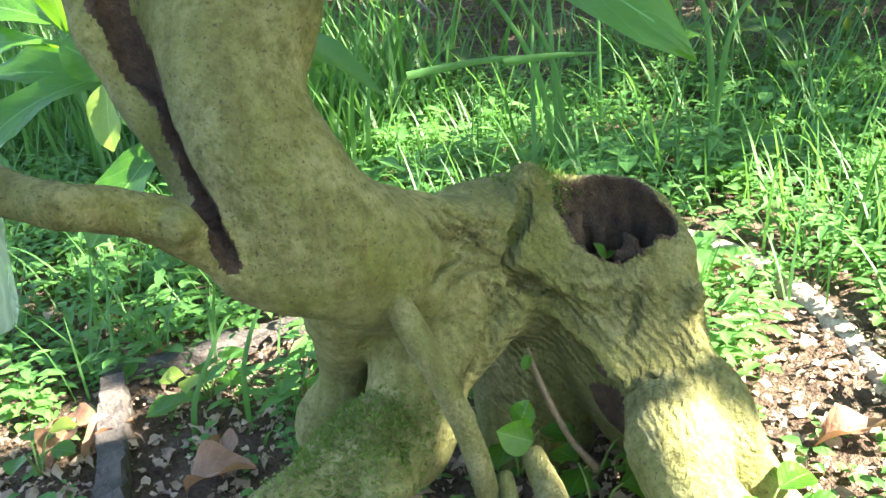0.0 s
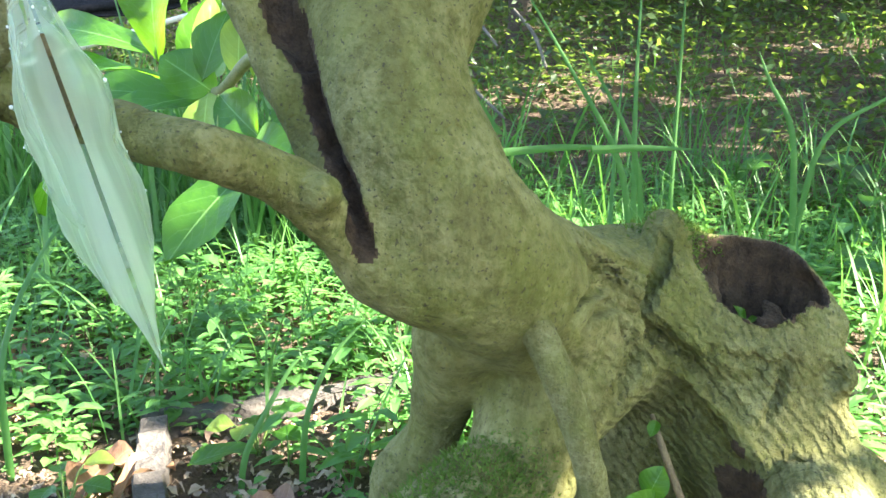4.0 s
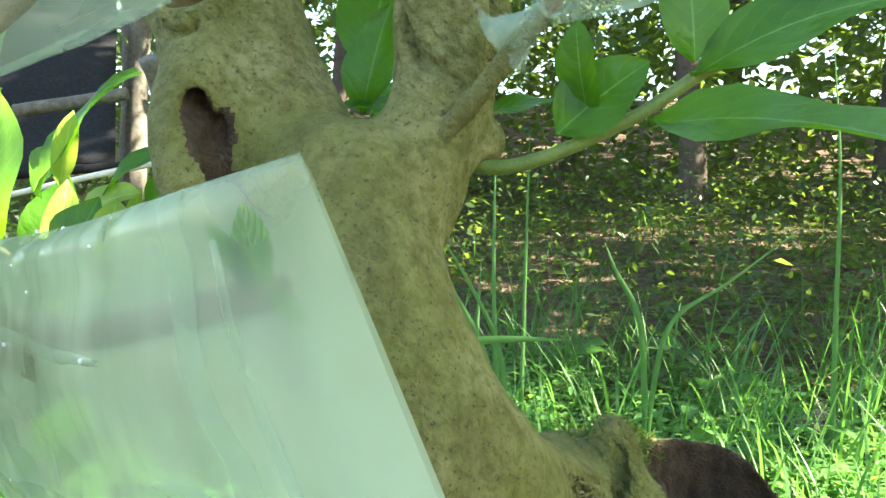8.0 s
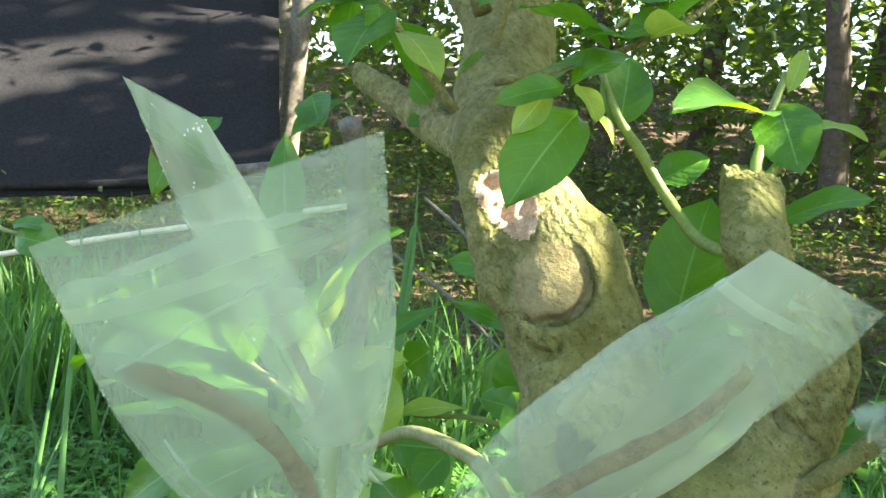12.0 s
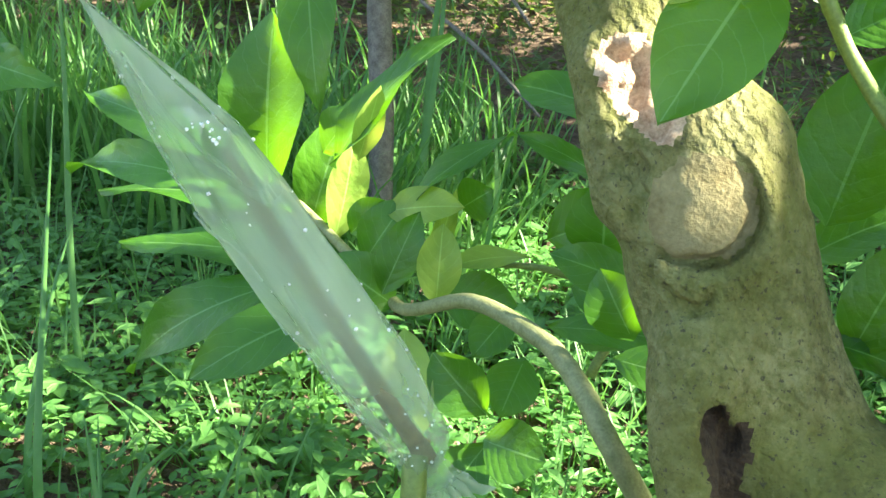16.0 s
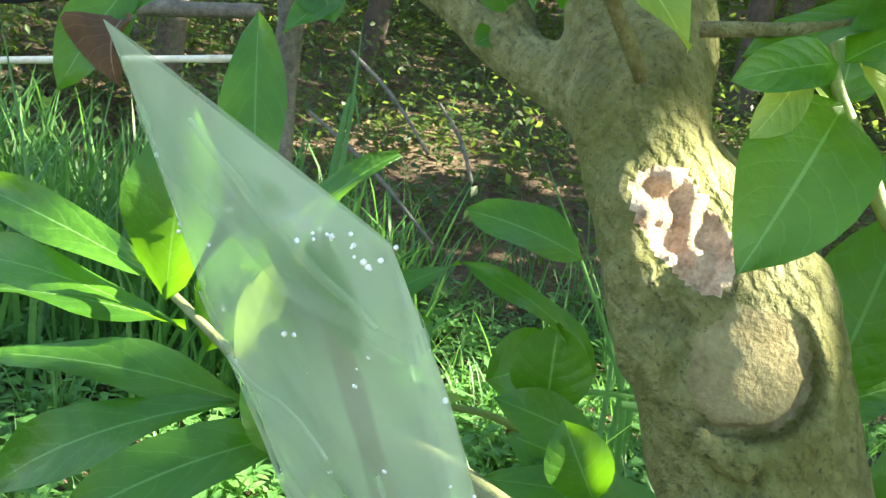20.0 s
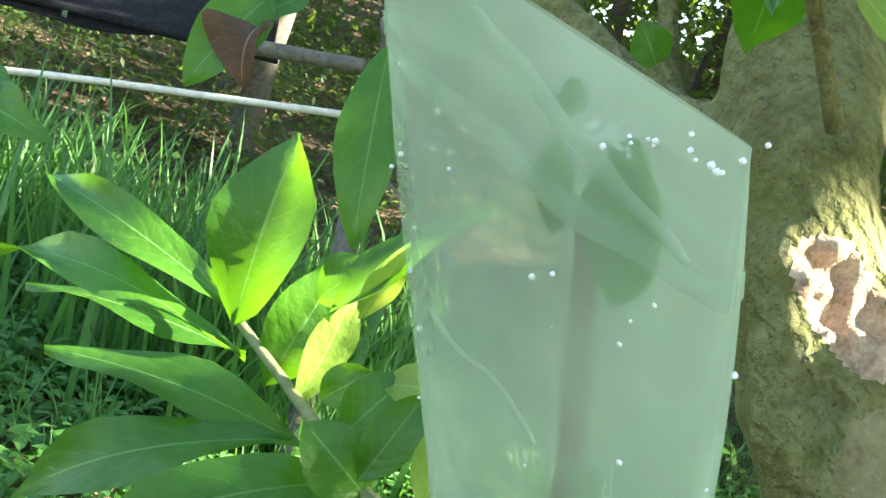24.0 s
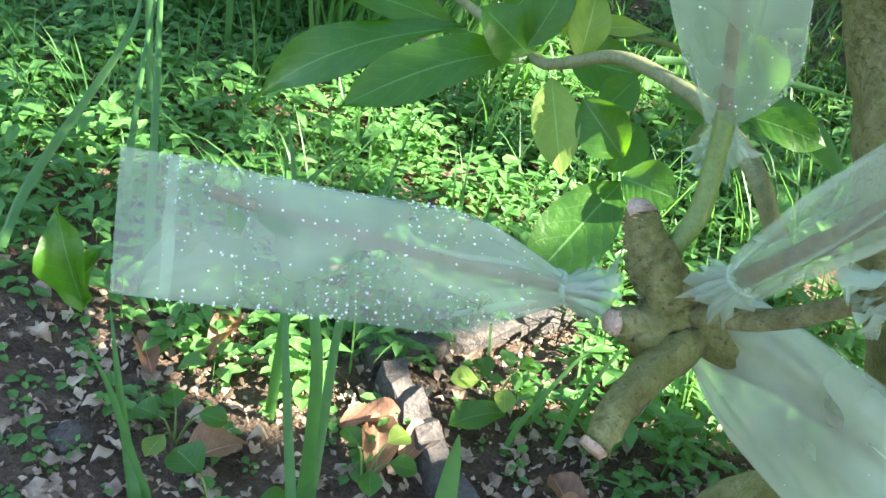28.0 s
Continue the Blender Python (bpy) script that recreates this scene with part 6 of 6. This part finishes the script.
for pts, w in (
    ([(-0.484, 0.368, 0.399), (-0.489, 0.381, 0.459), (-0.492, 0.386, 0.487)], 0.022), ([(-0.829, 0.548, 0.113), (-0.863, 0.575, 0.201), (-0.895, 0.605, 0.274)], 0.016), ([(-0.823, 0.550, 0.114), (-0.861, 0.560, 0.197), (-0.894, 0.564, 0.250)], 0.014),
    ([(-0.645, 0.548, 0.168), (-0.705, 0.624, 0.300), (-0.771, 0.719, 0.461)], 0.014), ([(-0.648, 0.627, 0.194), (-0.673, 0.712, 0.331), (-0.676, 0.868, 0.475)], 0.014), ([(-1.012, 0.587, 0.311), (-1.034, 0.672, 0.350), (-1.043, 0.864, 0.454), (-1.081, 0.947, 0.493)], 0.012), ([(-1.127, 1.020, 0.227), (-1.181, 1.144, 0.334), (-1.219, 1.243, 0.399)], 0.012),
    ([(-0.670, 0.617, 0.319), (-0.728, 0.664, 0.431), (-0.765, 0.698, 0.509)], 0.014), ([(-1.049, 0.945, 0.271), (-1.124, 1.072, 0.438), (-1.197, 1.199, 0.607)], 0.014), ([(-0.746, 0.731, 0.361), (-0.755, 0.751, 0.403), (-0.727, 0.776, 0.442)], 0.012),
    ([(-1.206, 1.211, 0.077), (-1.275, 1.299, 0.321), (-1.337, 1.394, 0.575), (-1.384, 1.459, 0.753)], 0.013), ([(-0.859, 1.874, 0.302), (-0.867, 1.945, 0.467), (-0.880, 2.024, 0.653), (-0.915, 2.115, 0.880)], 0.022), ([(-0.879, 1.967, 0.384), (-0.895, 2.018, 0.579), (-0.896, 2.060, 0.731), (-0.858, 2.045, 0.657)], 0.022), ([(-1.290, 1.609, 0.421), (-1.350, 1.643, 0.576), (-1.441, 1.685, 0.772)], 0.013),
    ([(-0.212, 2.212, 0.304), (-0.209, 2.226, 0.603), (-0.207, 2.237, 0.834)], 0.011), ([(-0.215, 1.806, 0.376), (-0.273, 1.799, 0.497), (-0.335, 1.791, 0.596)], 0.012), ([(-0.245, 1.597, 0.409), (-0.168, 1.613, 0.415), (-0.061, 1.635, 0.415)], 0.014), ([(0.480, 2.157, 0.443), (0.482, 2.171, 0.739), (0.461, 2.180, 1.035)], 0.013), ([(0.130, 2.083, 0.401), (0.249, 2.111, 0.489), (0.416, 2.152, 0.621)], 0.012), ([(0.057, 2.068, 0.412), (0.007, 2.062, 0.510), (-0.019, 2.060, 0.572)], 0.014),
    ([(-0.382, 1.038, 0.522), (-0.271, 0.994, 0.562), (-0.174, 0.957, 0.509)], 0.045), ([(-0.246, 1.753, 0.234), (-0.258, 1.821, 0.397), (-0.263, 1.887, 0.547)], 0.012), ([(-0.220, 1.839, 0.255), (-0.238, 1.893, 0.519), (-0.247, 1.954, 0.795)], 0.014), ([(-0.239, 1.748, 0.384), (-0.335, 1.744, 0.547), (-0.459, 1.735, 0.743)], 0.013), ([(-0.427, 1.556, 0.398), (-0.303, 1.614, 0.409), (-0.188, 1.665, 0.407)], 0.014), ([(-0.439, 0.821, 0.151), (-0.408, 0.852, 0.225), (-0.394, 0.863, 0.244)], 0.008), ([(-0.380, 0.855, 0.185), (-0.360, 0.878, 0.244), (-0.327, 0.903, 0.288)], 0.008),
):
    reed([np.array(p) for p in pts], w, "long arching bright green grass blade")

# ---- posts, rail, netting and pots at the back ----
def post(name, pts, mat, label, cat):
    v, f = tube(pts, 12, 6, 0.04, 4)
    return tagged(part(name, data_of(name, v, f, mat)), label, cat)


post("wooden_post", [(-0.879, 1.751, 0.044, .027), (-0.961, 1.910, 0.431, .026), (-1.025, 2.016, 0.694, .026), (-1.024, 1.976, 0.889, .027), (-1.029, 1.926, 0.970, .027)], POLE, "grey lichen-spotted wooden post behind the grass", "post")
post("bamboo_rail", [(-1.105, 2.196, 0.759, .0085), (-1.311, 2.156, 0.714, .0085), (-1.745, 2.124, 0.617, .0085), (-2.157, 2.094, 0.517, .0085), (-3.095, 2.064, 0.290, .0085)], BAMBOO, "pale dry bamboo rail fixed to the post", "rail")
post("wooden_rail", [(-1.233, 1.732, 0.833, .014), (-1.120, 1.774, 0.854, .014), (-1.010, 1.794, 0.875, .013)], POLE, "short weathered crossrail lashed to a post", "rail")
for a, b in ((((-1.114, 2.767, 0.765)), ((-0.797, 2.546, 0.567))), (((-1.183, 2.699, 0.580)), ((-0.714, 2.395, 0.373))), (((-0.679, 2.651, 0.498)), ((-0.835, 2.784, 0.674)))):
    post("dead_stick", [(*a, 0.005), (*[(p + q) / 2 + 0.01 for p, q in zip(a, b)], 0.006), (*b, 0.004)], POLE, "thin bare stick leaning in the undergrowth", "stick")


def net():
    A, B, C, D = (np.array(q) for q in ((-3.340, 2.170, 0.594), (-1.717, 2.907, 0.779), (-2.502, 4.214, 1.898), (-5.026, 3.444, 1.797)))
    v, f, n = [], [], 24
    for i in range(n + 1):
        for j in range(n + 1):
            s, t = i / n, j / n
            p = (A * (1 - s) + B * s) * (1 - t) + (D * (1 - s) + C * s) * t
            sag = 0.05 * noise.noise(Vector((s * 5, t * 5, 3))) + 0.10 * math.sin(math.pi * s) * (1 - t) * 0.5
            v.append(p + np.array([0, 0, -sag]))
    for i in range(n):
        for j in range(n):
            a = i * (n + 1) + j
            f.append((a, a + 1, a + n + 2, a + n + 1))
    me = data_of("shade_net", v, f, NET)
    ob = part("shade_net", me)
    m = ob.modifiers.new("thick", "SOLIDIFY")
    m.thickness = 0.006
    return tagged(ob, "sagging black shade net stretched at the back", "net")


net()
post("net_edge_pole", [(-3.318, 2.154, 0.588, .016), (-2.538, 2.533, 0.676, .016), (-1.697, 2.911, 0.772, .016)], NET, "dark pole rolled into the edge of the net", "pole")


def pot(at, r, h, label, mat=None):
    x, y = at[0], at[1]
    z = lie(x, y) - 0.01
    prof = [(0.0, 0.0), (0.72, 0.0), (0.80, 0.1), (0.95, 0.85), (1.06, 0.86), (1.06, 1.0), (0.92, 1.0), (0.88, 0.8), (0.0, 0.78)]
    v, f, n = [], [], 22
    for rr, hh in prof:
        for k in range(n):
            a = 2 * math.pi * k / n
            v.append((x + r * rr * math.cos(a), y + r * rr * math.sin(a), z + h * hh))
    for i in range(len(prof) - 1):
        for k in range(n):
            a, b = i * n + k, i * n + (k + 1) % n
            f.append((a, b, b + n, a + n))
    return tagged(part("flower_pot", data_of("flower_pot", v, f, mat or CLAY)), label, "pot")


pot((-1.560, 2.416, -0.181), 0.085, 0.15, "dull dark plastic flower pot among tall grass")
pot((-1.843, 2.593, 0.175), 0.06, 0.07, "small faded red plastic pot in the grass", RED)
pot((-2.710, 2.670, 0.047), 0.10, 0.16, "dull dark plastic flower pot among tall grass")


def boulder(at, r, seed, label, mat):
    bm = bmesh.new()
    bmesh.ops.create_icosphere(bm, subdivisions=4, radius=1)
    for q in bm.verts:
        k = 1 + 0.35 * noise.noise(q.co * 1.3 + Vector((seed, 0, 0))) + 0.12 * noise.noise(q.co * 4 + Vector((0, seed, 0)))
        q.co = Vector((q.co.x * r * k, q.co.y * r * k, q.co.z * r * 0.7 * k))
    me = bpy.data.meshes.new("rock")
    bm.to_mesh(me)
    bm.free()
    me.materials.append(mat)
    ob = part("rock", me)
    ob.location = (at[0], at[1], lie(at[0], at[1]) + r * 0.2)
    return tagged(ob, label, "rock")


boulder((0.479, 2.344, 0.069), 0.085, 3, "dark charred-looking lump half hidden by weeds", STONE)
boulder((-0.929, 0.586, 0.194), 0.022, 5, "small grey stone on the soil", STONE)

# fallen limb on the soil beyond the burl, its sunlit brightness put into the colour
fall = post("fallen_limb", [(0.076, 1.554, 0.080, .03), (0.212, 1.449, 0.080, .03), (0.321, 1.301, 0.080, .026), (0.399, 1.122, 0.080, .022), (0.454, 0.984, 0.080, .018)], SUNLIT_WOOD, "dead limb lying on the soil beyond the burl, coloured pale for strong sun", "log")

# ---- high leaf screen added out of view to shade the tree, with openings for the sun ----
def shade_screen():
    heap = Heap()
    r = np.random.default_rng(31)
    s = np.array(SUN_DIR)
    a = cross3(s, (0, 0, 1))
    a /= np.linalg.norm(a)
    b = cross3(s, a)
    lit = SCREEN_GAPS
    centre = np.array([-0.2, 1.2, 0.3])
    made = 0
    while made < 26000:
        u, v = r.uniform(-2.6, 2.6), r.uniform(-2.0, 2.0)
        made += 1
        p = centre + a * u + b * v
        shut = False
        for q, rad in lit:
            w = np.array(q) - centre
            if math.hypot(u - w @ a, v - w @ b) < rad * r.uniform(0.9, 1.15) + 0.05:
                shut = True
        patch = noise.noise(Vector((u * 2.6, v * 2.6, 5)))
        back = np.clip((p[1] - 1.1) / 1.2, 0, 1)
        # denser leaves above the tree and the post keep them out of the sun
        core = np.array([-0.22, 0.50, 0.60]) - centre
        post_ = np.array([-0.93, 1.83, 0.75]) - centre
        dark = math.hypot(u - post_ @ a, v - post_ @ b) < 0.42
        under = dark or math.hypot(u - core @ a, v - core @ b) < 0.62
        low = p - s * ((p[2] - 0.1) / s[2])
        open_ = 0.36 if -2.2 < low[0] < -0.3 and 0.85 < low[1] < 2.0 else 0.0
        if shut or (not under and patch > 0.33 - 0.12 * back - open_):
            continue
        for _ in range(4 if under else 1):
            c = p + s * r.uniform(3.2, 4.4) + r.normal(size=3) * (0.02 if under else 0)
            d = r.normal(size=3)
            d -= s * (d @ s) * 0.8
            d /= np.linalg.norm(d)
            L = r.uniform(0.05, 0.085)
            w = cross3(d, s + 0.4 * r.normal(size=3))
            w *= L * 0.32 / np.linalg.norm(w)
            heap.add([c, c + d * L * 0.4 + w, c + d * L * 0.75 + w * 0.7, c + d * L, c + d * L * 0.75 - w * 0.7, c + d * L * 0.4 - w], [(0, 1, 2, 3), (0, 3, 4, 5)])
    # a wider added roof of leaves that keeps sun off the bank
    made = 0
    while made < 11000:
        made += 1
        u, v = r.uniform(-10.5, 3.0), r.uniform(-4.5, 6.0)
        p = centre + a * u + b * v
        if any(math.hypot(u - (np.array(q) - centre) @ a, v - (np.array(q) - centre) @ b) < rad + 0.15 for q, rad in lit[-5:]) or u > -1.5 and abs(v) < 2.0 or noise.noise(Vector((u * 1.3, v * 1.3, 11))) > 0.22:
            continue
        c = p + s * r.uniform(6.5, 8.0)
        d = r.normal(size=3)
        d -= s * (d @ s) * 0.8
        d /= np.linalg.norm(d)
        L = r.uniform(0.20, 0.34)
        w = cross3(d, s + 0.4 * r.normal(size=3))
        w *= L * 0.32 / np.linalg.norm(w)
        heap.add([c, c + d * L * 0.4 + w, c + d * L * 0.75 + w * 0.7, c + d * L, c + d * L * 0.75 - w * 0.7, c + d * L * 0.4 - w], [(0, 1, 2, 3), (0, 3, 4, 5)])
    # unseen trunk and limbs, added to carry the leaf screen
    g = lie(4.4, 4.6)
    ob = thing("added_shade_tree", (4.4, 4.6, g), "unseen leafy tree added to shade the garden", "tree")
    limb(ob, "trunk", [(4.4, 4.6, g - 0.1, 0.16), (4.3, 4.5, g + 1.2, 0.13), (4.1, 4.3, g + 2.6, 0.11), (3.9, 4.1, g + 4.2, 0.07), (3.7, 4.2, g + 5.6, 0.03)], TRUNK_FAR)
    for e in ((3.4, 2.6, 3.5), (3.2, 3.8, 3.7), (5.0, 6.5, 4.8), (3.6, 5.5, 4.3), (4.8, 2.9, 4.6)):
        limb(ob, "limb", [(4.2, 4.4, g + 1.9, 0.06), ((4.2 + e[0]) / 2, (4.4 + e[1]) / 2, (2.4 + e[2]) / 2 + 0.25, 0.045), (*e, 0.015)], TRUNK_FAR)
    crown_ = world_part("crown", heap.data("crown", FAR_SHADED, False), ob)
    tagged(crown_, kind="stuff")
    return ob


# spots where the added leaves stay open so that sun lands there
SCREEN_GAPS = [((0.445, 0.82, 0.1), 0.16), ((0.50, 1.02, 0.1), 0.18), ((0.38, 0.72, 0.1), 0.10), ((0.40, 1.25, 0.1), 0.16), ((0.25, 1.05, 0.1), 0.12), ((-0.40, 1.02, 0.1), 0.10), ((0.217, 0.735, 0.226), 0.06), ((0.277, 0.721, 0.154), 0.08), ((0.179, 1.516, 0.080), 0.12), ((0.323, 1.198, 0.080), 0.20), ((0.359, 0.962, 0.080), 0.18), ((0.360, 1.615, 0.080), 0.2), ((-0.341, 0.720, 0.880), 0.045), ((-2.1, 3.7, 1.1), 0.22), ((-0.258, 0.660, 0.864), -0.022), ((-0.333, 0.850, 0.908), -0.015), ((-0.463, 1.053, 0.080), 0.07), ((-0.170, 0.815, 0.960), 0.03), ((-0.309, 0.681, 0.961), -0.018), ((-0.672, 0.785, 0.080), 0.06), ((-0.861, 0.773, 0.080), 0.05), ((-0.701, 1.097, 0.606), 0.03), ((-0.521, 0.879, 0.524), 0.03), ((-0.654, 0.937, 0.520), 0.02)]
shade_screen()
